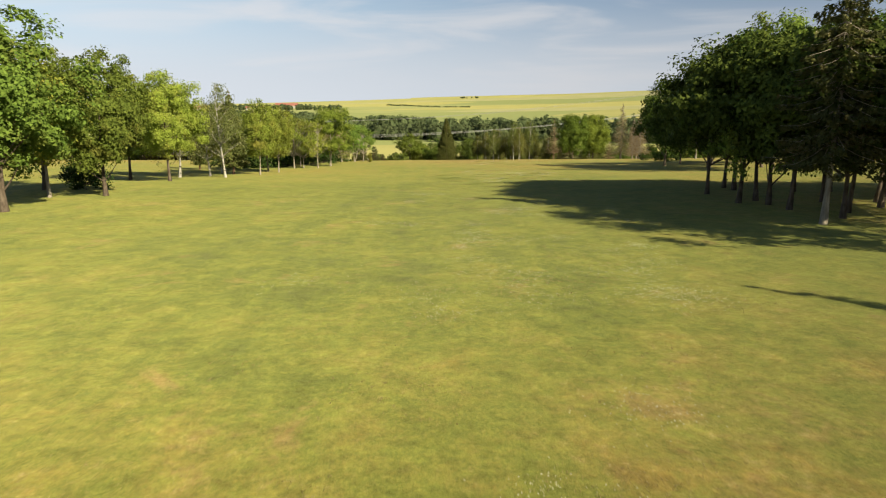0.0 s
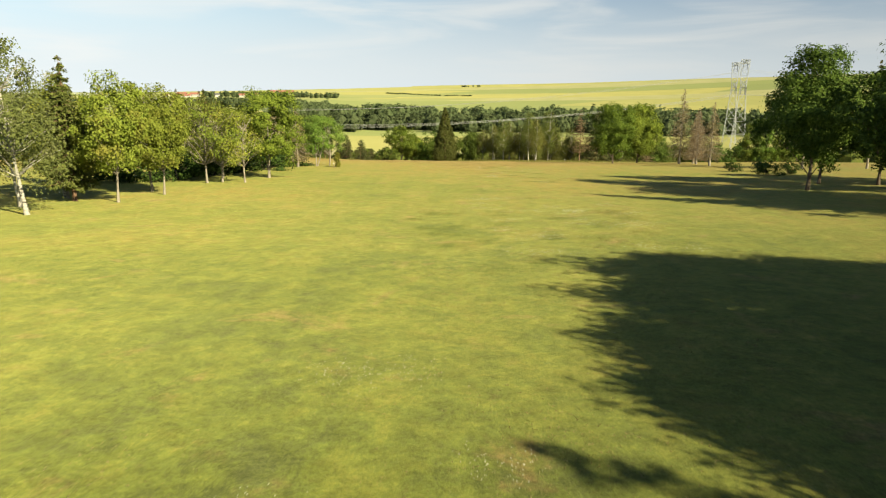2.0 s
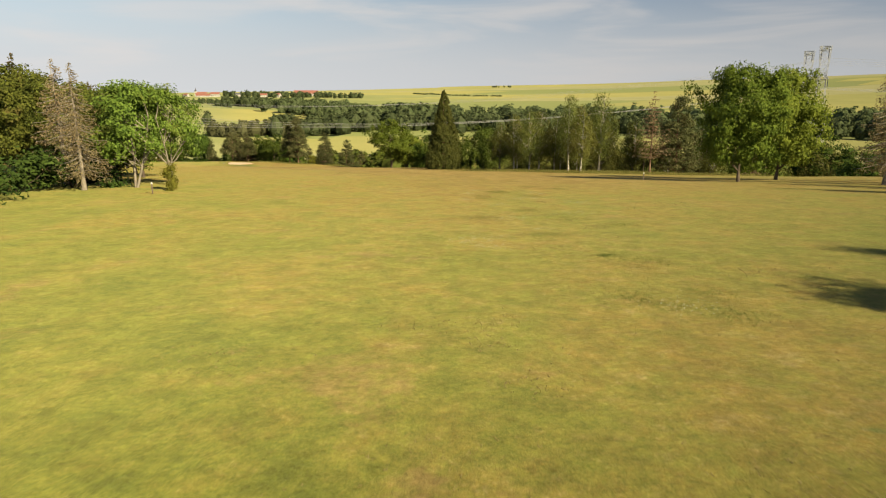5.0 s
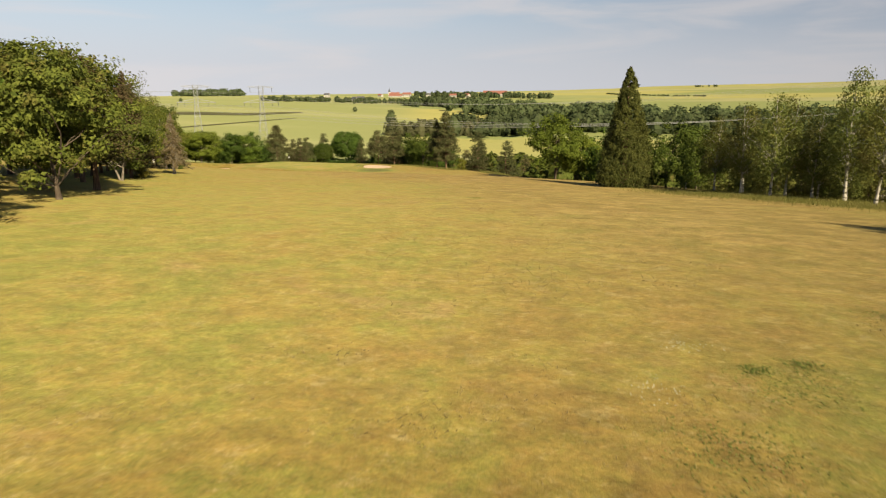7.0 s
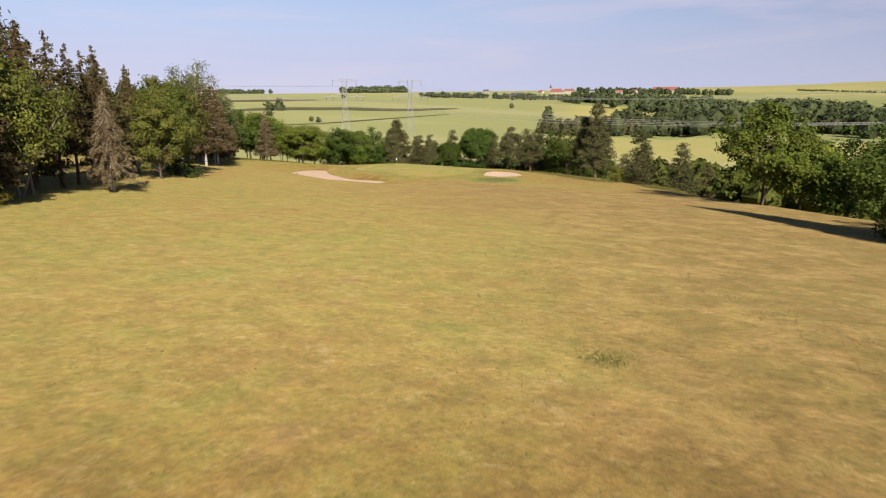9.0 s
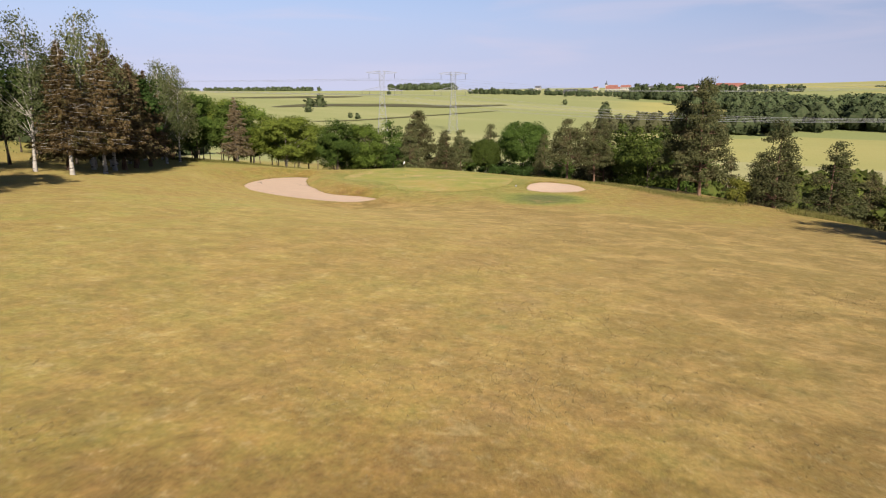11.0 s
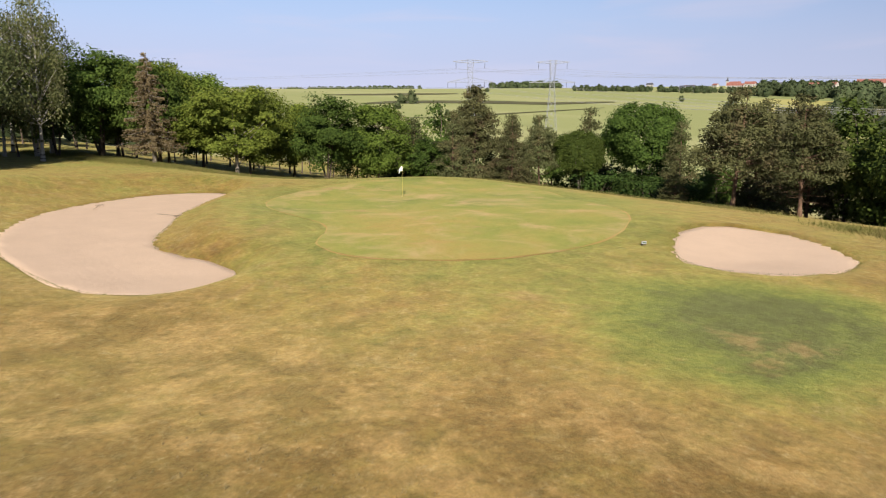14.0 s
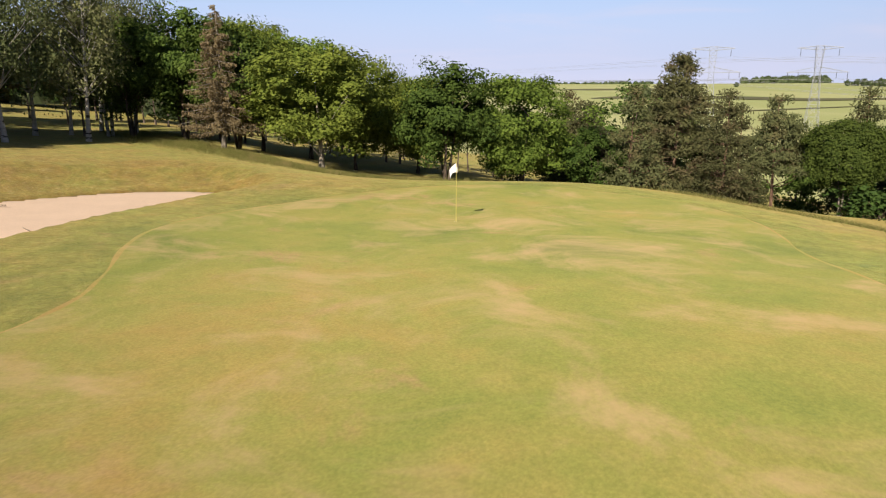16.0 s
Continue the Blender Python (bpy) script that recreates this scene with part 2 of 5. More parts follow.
def leaf_material(name, dark, light, other=None, translucent=0.22, rough=0.55):
    n = Nodes(name)
    geo = n.nt.nodes.new("ShaderNodeNewGeometry")
    info = n.nt.nodes.new("ShaderNodeObjectInfo")
    pos = n.position()
    clump = n.remap(n.noise(1.3, 3.0, 0.6, pos), 0.3, 0.7)
    c = n.mix(n.math("ADD", n.math("MULTIPLY", geo.outputs["Random Per Island"], 0.55), n.math("MULTIPLY", clump, 0.42)), dark, light)
    if other:
        patch = n.noise(0.55, 3.0, 0.6, pos)
        c = n.mix(n.remap(patch, 0.5, 0.72, 0.0, 0.8), c, other)
    hsv = n.add("ShaderNodeHueSaturation")
    n.link(c, hsv.inputs["Color"])
    n.link(n.remap(info.outputs["Random"], 0.0, 1.0, 0.485, 0.512), hsv.inputs["Hue"])
    n.link(n.remap(n.math("FRACT", n.math("MULTIPLY", info.outputs["Random"], 7.31)), 0.0, 1.0, 0.8, 1.2), hsv.inputs["Value"])
    return n.finish(hsv.outputs["Color"], rough + 0.15, translucent=translucent, spec=0.10)


def bark_material(name, a, b, scale=6.0, marks=None):
    n = Nodes(name)
    pos = n.position()
    mp = n.nt.nodes.new("ShaderNodeMapping")
    mp.inputs["Scale"].default_value = (1.0, 1.0, 0.22) if marks is None else (0.35, 0.35, 1.6)
    n.link(pos, mp.inputs["Vector"])
    f = n.noise(scale, 5.0, 0.65, mp.outputs["Vector"])
    c = n.mix(n.remap(f, 0.3, 0.7), a, b)
    if marks is not None:
        c = n.mix(n.remap(n.noise(2.6, 3.0, 0.6, mp.outputs["Vector"]), 0.56, 0.64), c, marks)
    return n.finish(c, 0.9, n.bump(f, 0.6, 0.04), spec=0.15)


def plain_material(name, a, b, scale=3.0, rough=0.7, metal=0.0, bump=0.15):
    n = Nodes(name)
    f = n.noise(scale, 4.0, 0.6, n.position())
    return n.finish(n.mix(n.remap(f, 0.3, 0.7), a, b), rough, n.bump(f, bump, 0.02), metal=metal)


M_GROUND = ground_material()
M_GREEN = turf_material("close_mown_green", 0.27, 1.34)
M_FRINGE = turf_material("dry_fringe", 0.62, 1.38, 0.9)
M_SAND = sand_material()
M_OAK = leaf_material("oak_leaves", (0.036, 0.064, 0.012), (0.130, 0.184, 0.034), None, 0.14)
M_ASH = leaf_material("ash_leaves", (0.085, 0.140, 0.026), (0.240, 0.320, 0.062), (0.21, 0.21, 0.052))
M_LIGHTASH = leaf_material("light_ash_leaves", (0.165, 0.216, 0.036), (0.410, 0.465, 0.088), (0.34, 0.30, 0.075), 0.34)
M_MAPLE = leaf_material("maple_leaves", (0.075, 0.120, 0.018), (0.235, 0.296, 0.048))
# dark green, lowered further so the colour carries shade inside crowns and groves
M_DARKLEAF = leaf_material("dark_shaded_leaves", (0.022, 0.042, 0.010), (0.078, 0.120, 0.025), None, 0.11)
M_PURPLE = leaf_material("purple_plum_leaves", (0.035, 0.030, 0.018), (0.075, 0.058, 0.034))
M_BIRCHLEAF = leaf_material("birch_leaves", (0.085, 0.108, 0.036), (0.205, 0.222, 0.090), (0.21, 0.20, 0.11))
M_WEED = leaf_material("weed_leaves", (0.090, 0.126, 0.032), (0.205, 0.240, 0.064))
M_BIRCHGREEN = leaf_material("green_birch_leaves", (0.076, 0.094, 0.024), (0.205, 0.214, 0.056), (0.20, 0.175, 0.055), 0.26)
M_BIRCHPALE = leaf_material("pale_birch_leaves", (0.125, 0.145, 0.044), (0.300, 0.315, 0.110), (0.30, 0.28, 0.14), 0.30)
M_GROVE = leaf_material("grove_leaves", (0.056, 0.080, 0.017), (0.205, 0.232, 0.048), (0.19, 0.155, 0.05), 0.20)
M_YELLOW = leaf_material("yellowing_leaves", (0.150, 0.160, 0.028), (0.330, 0.300, 0.058), None, 0.30)
M_PINE = leaf_material("pine_needles", (0.060, 0.068, 0.028), (0.150, 0.152, 0.060), (0.15, 0.112, 0.058), 0.12, 0.6)
M_SPRUCE = leaf_material("spruce_needles", (0.038, 0.050, 0.018), (0.125, 0.130, 0.043), (0.17, 0.14, 0.058), 0.12, 0.6)
M_SEQUOIA = leaf_material("sequoia_foliage", (0.056, 0.074, 0.020), (0.180, 0.196, 0.054), None, 0.12, 0.6)
M_BROWN = leaf_material("dead_brown_needles", (0.240, 0.172, 0.096), (0.420, 0.325, 0.190), (0.33, 0.28, 0.15), 0.3, 0.8)
M_WITHERED = leaf_material("withered_needles", (0.150, 0.112, 0.060), (0.310, 0.236, 0.132), (0.20, 0.17, 0.09), 0.25, 0.8)
M_RUSTLARCH = leaf_material("rusting_larch_needles", (0.105, 0.080, 0.034), (0.235, 0.180, 0.074), (0.115, 0.130, 0.042), 0.22, 0.8)
M_GROVESPRUCE = leaf_material("olive_spruce_needles", (0.058, 0.058, 0.022), (0.160, 0.144, 0.052), (0.175, 0.125, 0.056), 0.16, 0.7)
M_RUSTY = leaf_material("rusty_needles", (0.096, 0.076, 0.038), (0.215, 0.168, 0.084), (0.090, 0.098, 0.036), 0.18, 0.8)
# leaf tone paled and slightly blued to stand in for distance haze
M_WOODS = leaf_material("hazed_far_wood_leaves", (0.072, 0.098, 0.044), (0.145, 0.175, 0.078), (0.18, 0.185, 0.095), 0.25, 0.7)
M_SPINNEY = leaf_material("spinney_leaves", (0.100, 0.105, 0.052), (0.190, 0.190, 0.095), (0.15, 0.17, 0.07), 0.2, 0.7)
M_BARK = bark_material("grey_brown_bark", (0.075, 0.055, 0.040), (0.19, 0.15, 0.115))
M_PALEBARK = bark_material("pale_ash_bark", (0.22, 0.185, 0.145), (0.42, 0.37, 0.30))
M_PINEBARK = bark_material("pine_bark", (0.12, 0.070, 0.045), (0.28, 0.18, 0.12))
M_BIRCHBARK = bark_material("birch_bark", (0.40, 0.37, 0.32), (0.60, 0.56, 0.50), 5.0, (0.07, 0.06, 0.05))
M_LONGGRASS = leaf_material("long_grass", (0.13, 0.15, 0.035), (0.30, 0.26, 0.09), (0.33, 0.25, 0.11), 0.3, 0.8)
M_STRAW = leaf_material("straw", (0.30, 0.25, 0.11), (0.46, 0.39, 0.20), None, 0.3, 0.8)
M_CLOVER = plain_material("clover_flower", (0.42, 0.42, 0.30), (0.56, 0.55, 0.44))
M_STRIP = plain_material("olive_crop", (0.125, 0.120, 0.053), (0.170, 0.160, 0.070), 0.02, 0.95)
M_STEEL = plain_material("galvanised_steel", (0.42, 0.43, 0.46), (0.50, 0.51, 0.54), 2.0, 0.6, 0.0)
M_WIRE = plain_material("aluminium_cable", (0.40, 0.40, 0.40), (0.48, 0.48, 0.48), 2.0, 0.6, 0.0)
M_WHITE = plain_material("white_cloth", (0.78, 0.78, 0.76), (0.85, 0.85, 0.83), 8.0, 0.8)
M_POLE = plain_material("yellow_fibreglass", (0.62, 0.50, 0.12), (0.72, 0.60, 0.18), 4.0, 0.4)
M_WOOD = plain_material("weathered_wood", (0.14, 0.10, 0.07), (0.28, 0.22, 0.16), 7.0, 0.85)
M_ROOF = plain_material("red_roof_tile", (0.30, 0.12, 0.090), (0.40, 0.18, 0.14), 0.6, 0.85)
M_WALL = plain_material("pale_render", (0.50, 0.47, 0.42), (0.64, 0.61, 0.55), 0.4, 0.9)
M_SLATE = plain_material("slate", (0.08, 0.085, 0.10), (0.14, 0.145, 0.16), 0.8, 0.7)
M_GLASS = plain_material("dark_window", (0.03, 0.035, 0.045), (0.05, 0.055, 0.065), 1.0, 0.15)


# ---- lie of the land ----
KNOT_Y = [-400, -60, 0, 40, 75, 100, 115, 130, 148, 165, 190, 215, 240, 258, 272, 286, 294, 304, 320, 350, 400, 470, 700]
KNOT_Z = [9, 2.5, 1.05, -.18, -1.82, -3.35, -4.1, -4.8, -5.75, -6.75, -8.9, -11.1, -13.35, -15.3, -16.5, -17.1, -17.6, -19.2, -21.8, -24.5, -27.0, -28.0, -28.0]
SKYLINE_AZ = [-60, -33, -25, -13, 0, 9, 21, 33, 47, 56, 75]
SKYLINE_Z = [64, 60, 53, 41, 32, 23, 13.5, 8, 2, -1, 3]
GREEN_EDGE = [(-67.4, 266.8), (-65, 266.6), (-62.6, 268), (-60.8, 270), (-59.8, 272.6), (-59.6, 275.6), (-60.4, 278.8), (-62, 281.9), (-64.2, 284.2), (-66.8, 286), (-69.6, 287.6),
              (-72, 290), (-75, 292.4), (-79.4, 294.2), (-84, 293.2), (-87.4, 289.4), (-88.2, 284.4), (-86.6, 279), (-83.6, 274.6), (-80.4, 272), (-77.4, 270.9), (-73.4, 270.4), (-71.2, 270), (-69.6, 269), (-68.6, 267.9)]
BUNKER_WEST = [(-91, 275), (-89, 272.6), (-86, 270), (-83.8, 268.2), (-81, 266.6), (-78.5, 265), (-76.8, 263.9), (-74.6, 263.1), (-72.9, 263.3), (-70.9, 263.8), (-68.1, 263.9), (-67, 262.6), (-66.5, 260.9), (-67.1, 259.4),
               (-69.1, 258.25), (-71.3, 258.05), (-74.3, 257.8), (-78.3, 258.0), (-82.4, 258.9), (-86.5, 260.9), (-89.9, 263.4), (-91.7, 265.8), (-93.2, 268.3), (-94.2, 271), (-94.4, 273.5), (-93.4, 275.3), (-92.2, 275.7)]
BUNKER_EAST = [(-57.8, 278.2), (-58.8, 281), (-58.7, 283.4), (-57.3, 284.9), (-54.8, 284.2), (-52.8, 282.3), (-51.4, 280.4), (-51.3, 278.2), (-52.6, 275.9), (-54.2, 274.9), (-55.5, 274.9), (-56.7, 276.1)]


def monotone(xk, yk, x):
    """Smooth interpolation that does not overshoot."""
    xk, yk = np.array(xk, float), np.array(yk, float)
    h = np.diff(xk)
    d = np.diff(yk) / h
    m = np.zeros(len(xk))
    for i in range(1, len(xk) - 1):
        if d[i - 1] * d[i] > 0:
            w1, w2 = 2 * h[i] + h[i - 1], h[i] + 2 * h[i - 1]
            m[i] = (w1 + w2) / (w1 / d[i - 1] + w2 / d[i])
    m[0] = d[0]
    x = np.clip(x, xk[0], xk[-1])
    i = np.clip(np.searchsorted(xk, x, side="right") - 1, 0, len(xk) - 2)
    s = (x - xk[i]) / h[i]
    return (2 * s**3 - 3 * s**2 + 1) * yk[i] + (s**3 - 2 * s**2 + s) * h[i] * m[i] + (-2 * s**3 + 3 * s**2) * yk[i + 1] + (s**3 - s**2) * h[i] * m[i + 1]


def ease(a, b, x):
    t = np.clip((x - a) / (b - a), 0, 1)
    return t * t * (3 - 2 * t)


def height(x, y):
    """The land without the bunkers."""
    x, y = np.asarray(x, float), np.asarray(y, float)
    z = monotone(KNOT_Y, KNOT_Z, y)
    z = z + .025 * np.clip(x, 0, 60) * np.exp(-((y - 95) / 50) ** 2) + .012 * np.clip(-x - 30, 0, 90) * np.exp(-((y - 200) / 40) ** 2)
    z = z - 1.3 * np.exp(-((x + 66) / 14) ** 2 - ((y - 257) / 9) ** 2) - .25 * np.exp(-((x + 88) / 12) ** 2 - ((y - 270) / 9) ** 2) + .45 * np.exp(-((x + 62) / 14) ** 2 - ((y - 282) / 8) ** 2)
    z = z - .54 * np.exp(-((x + 81) / 9) ** 2 - ((y - 281) / 10) ** 2)
    z = z + .05 * np.sin(x * .31 + y * .17) * np.sin(y * .23 - x * .11) + .09 * np.sin(x * .09 + 1.3) * np.sin(y * .077)
    z = z - 2.2 * ease(86, 104, -x) * ease(274, 292, y) - .75 * np.exp(-((x + 60) / 15) ** 2 - ((y - 247) / 10) ** 2)
    z = z - 4.5 * ease(147, 180, .79 * x + .61 * y + .25 * np.clip(y - 262, 0, 40)) * ease(190, 215, y) * (1 - ease(330, 420, y))
    d, az = np.hypot(x, y - 250), np.degrees(np.arctan2(-x, y - 250 + 1e-9))
    top = np.interp(az, SKYLINE_AZ, SKYLINE_Z)
    shelf = 28 * ease(300, 1150, d) * (.55 + .45 * ease(0, 25, az))
    return z + (shelf + (top + 28 - shelf) * ease(850, 2050, d)) * ease(250, 420, y + np.abs(x) * .6)


def inside(poly, x, y):
    """How far a place lies inside an outline, in metres; negative outside."""
    p = np.array(poly, float)
    q = np.roll(p, -1, axis=0)
    best, count = np.full(np.shape(x), 1e9), np.zeros(np.shape(x), int)
    for (ax, ay), (bx, by) in zip(p, q):
        ex, ey = bx - ax, by - ay
        t = np.clip(((x - ax) * ex + (y - ay) * ey) / (ex * ex + ey * ey), 0, 1)
        best = np.minimum(best, np.hypot(x - ax - t * ex, y - ay - t * ey))
        count += ((ay > y) != (by > y)) & (x < ex * (y - ay) / (ey if ey else 1e-9) + ax)
    return np.where(count % 2 == 1, best, -best)


def rounded(poly, times=3):
    """Chaikin's corner cutting."""
    p = np.array(poly, float)
    for _ in range(times):
        q = np.roll(p, -1, axis=0)
        p = np.stack([p * .75 + q * .25, p * .25 + q * .75], 1).reshape(-1, 2)
    return p


def sand_level(edge, x, y):
    """The west bunker lies low, in a dip with a bank on the green's side; the east one lies flush."""
    if edge is BUNKER_WEST:
        return -17.36 + .0082 * (x + 80) - .0443 * (y - 267)
    return height(x, y) - .13


def land(x, y):
    """The land with the bunkers cut into it."""
    z = height(x, y)
    near = (np.abs(x + 75) < 32) & (np.abs(y - 270) < 24)
    for edge in (BUNKER_WEST, BUNKER_EAST):
        s = np.full(np.shape(x), -30.0)
        s[near] = inside(rounded(edge), x[near], y[near])
        if edge is BUNKER_WEST:
            bank = .09 + .36 * ease(-2.5, 2.5, y - 261 + .56 * (x + 67))
            top = np.where(near, sand_level(edge, x, y) + .06 + bank * np.clip(-s, 0, 30) + .03 * np.clip(-s, 0, 30) ** 2, 1e3)
            gap = np.clip(.5 + .5 * (top - z) / .25, 0, 1)
            z = top * (1 - gap) + z * gap - .25 * gap * (1 - gap)
        z = z - 1.1 * np.clip(s + .10, 0, 1.1)
    return z


def at(x, y):
    return float(height(x, y))


# ---- mesh helpers ----
def mesh(name, verts, faces, material, smooth=False):
    """One mesh from arrays of places and of faces with three or four corners."""
    verts, faces = np.asarray(verts, np.float32), np.asarray(faces, np.int32)
    me = bpy.data.meshes.new(name)
    k = faces.shape[1]
    me.vertices.add(len(verts))
    me.vertices.foreach_set("co", verts.ravel())
    me.loops.add(faces.size)
    me.loops.foreach_set("vertex_index", faces.ravel())
    me.polygons.add(len(faces))
    me.polygons.foreach_set("loop_start", np.arange(0, faces.size, k, dtype=np.int32))
    me.polygons.foreach_set("use_smooth", np.full(len(faces), smooth))
    me.materials.append(material)
    me.update(calc_edges=True)
    return me


def part(name, me, parent, label=""):
    ob = new(name, me)
    ob.parent = parent
    return tagged(ob, label)


def tube(points, radii, sides=6):
    """A tapered tube along a line of places."""
    p, r = np.array(points, float), np.array(radii, float)
    d = np.gradient(p, axis=0)
    d /= np.linalg.norm(d, axis=1)[:, None] + 1e-9
    ref = np.where(np.abs(d[:, 2:3]) > .9, np.array([[1., 0, 0]]), np.array([[0, 0, 1.]]))
    u = np.cross(d, ref)
    u /= np.linalg.norm(u, axis=1)[:, None] + 1e-9
    v = np.cross(d, u)
    a = np.arange(sides) / sides * 2 * np.pi
    ring = p[:, None] + r[:, None, None] * (np.cos(a)[None, :, None] * u[:, None] + np.sin(a)[None, :, None] * v[:, None])
    verts = ring.reshape(-1, 3)
    i, j = np.meshgrid(np.arange(len(p) - 1), np.arange(sides), indexing="ij")
    k = (j + 1) % sides
    faces = np.stack([i * sides + j, i * sides + k, (i + 1) * sides + k, (i + 1) * sides + j], -1).reshape(-1, 4)
    return verts, faces


def joined(pieces):
    vs, fs, n = [], [], 0
    for v, f in pieces:
        vs.append(v)
        fs.append(f + n)
        n += len(v)
    return np.vstack(vs), np.vstack(fs)


def box(cx, cy, cz, sx, sy, sz):
    """A box by its middle and size."""
    s = np.array([(x, y, z) for x in (-.5, .5) for y in (-.5, .5) for z in (-.5, .5)]) * (sx, sy, sz) + (cx, cy, cz)
    return s, np.array([(0, 1, 3, 2), (4, 6, 7, 5), (0, 4, 5, 1), (2, 3, 7, 6), (0, 2, 6, 4), (1, 5, 7, 3)])


def sprays(centres, out, size, aspect, rng, bias=0.6, along=None, spread=.35):
    """Small kite-shaped sprays of leaves round the given places: out is the way that they tend to face."""
    n = len(centres)
    nor = rng.normal(size=(n, 3)) + bias * out * 1.6 + np.array([0, 0, bias * .5])
    nor /= np.linalg.norm(nor, axis=1)[:, None] + 1e-9
    t = rng.normal(size=(n, 3)) if along is None else along + rng.normal(size=(n, 3)) * spread
    t -= nor * (t * nor).sum(1)[:, None]
    t /= np.linalg.norm(t, axis=1)[:, None] + 1e-9
    b = np.cross(nor, t)
    s = size * rng.uniform(.65, 1.35, n)[:, None]
    w = s * aspect
    q = np.stack([centres - t * s * .8 + b * w * 1.25, centres - t * s * .8 - b * w * 1.25, centres + t * s + nor * s * .15], 1)
    return q.reshape(-1, 3), np.arange(3 * n).reshape(-1, 3)


# ---- trees ----
def crown_clumps(rng, n, h, base, r, shape, inner=.5, lobes=.25, boughs=7, tail=.23):
    """Places of leaf clumps in a crown of uneven outline: most gather on boughs, the rest fill the inside. shape: radius by height share."""
    def strew(count, core):
        u = rng.uniform(0, 1, count * 4)
        u = u[rng.uniform(0, 1, count * 4) < shape(u) / 1.02][:count]
        a = rng.uniform(0, 2 * np.pi, len(u))
        k = rng.uniform(0, 6.28, 4)
        wob = 1 + lobes * (np.sin(2 * a + k[0] + 3 * u) * .5 + np.sin(3 * a + k[1] - 5 * u) * .35 + np.sin(5 * a + k[2] + 9 * u) * .3)
        rad = r * shape(u) * wob * (core + (1 - core) * np.sqrt(rng.uniform(0, 1, len(u))))
        return np.stack([rad * np.cos(a), rad * np.sin(a), base + (h - base) * u], 1)

    if not boughs:
        return strew(n, inner), None
    lead = strew(max(7, n // boughs), .62)
    n_in = n // 4
    pick = rng.integers(0, len(lead), n - n_in)
    off = np.clip(rng.normal(size=(n - n_in, 3)), -1.6, 1.6) * np.array([1, 1, .80]) * r * tail * rng.uniform(.7, 1.3, len(lead))[pick][:, None]
    pts = np.vstack([lead[pick] + off, strew(n_in, .15)])
    pts[:, 2] = np.maximum(np.where(pts[:, 2] > h, h - rng.uniform(0, .16, len(pts)) * (h - base), pts[:, 2]), base * .7)
    return pts, None


def leaves_on(rng, clumps, per, rc, size, aspect, middle, flat=.7, bias=1.7):
    n = len(clumps) * per
    off = np.clip(rng.normal(size=(n, 3)), -1.7, 1.7) * np.array([1, 1, flat]) * rc * np.repeat(rng.uniform(.6, 1.3, len(clumps)), per)[:, None] * .6
    c = np.repeat(clumps, per, axis=0) + off
    out = c - middle
    out /= np.linalg.norm(out, axis=1)[:, None] + 1e-9
    loc = off / (np.linalg.norm(off, axis=1)[:, None] + 1e-9)
    return sprays(c, out * .5 + loc * .5, size, aspect, rng, bias)


def limb(rng, start, end, r0, r1=.015, sides=5, sag=0.0, steps=5):
    s, e = np.array(start, float), np.array(end, float)
    t = np.linspace(0, 1, steps)[:, None]
    mid = rng.normal(size=3) * np.linalg.norm(e - s) * .06
    p = s + (e - s) * t + mid * np.sin(np.pi * t) + np.array([0, 0, -sag]) * np.sin(np.pi * t)
    return tube(p, r0 + (r1 - r0) * t[:, 0] ** .8, sides)


def stem(rng, h, r, lean=.3, sides=8, steps=7, top=.12):
    """A trunk with flared foot; returns its mesh and its line."""
    t = np.linspace(0, 1, steps)
    bend = np.stack([np.sin(t * 2.2 + rng.uniform(0, 3)) - 0, np.cos(t * 1.8 + rng.uniform(0, 3)), t * 0], 1)
    bend = (bend - bend[0]) * lean
    p = bend + np.stack([t * 0, t * 0, t * h - .25], 1)
    rad = r * (1 - (1 - top) * t)
    rad[0] *= 1.45
    return tube(p, rad, sides), p


def tree_root(name, label, category, group):
    root = new(name)
    root.empty_display_size = .5
    return tagged(root, label, category, group)


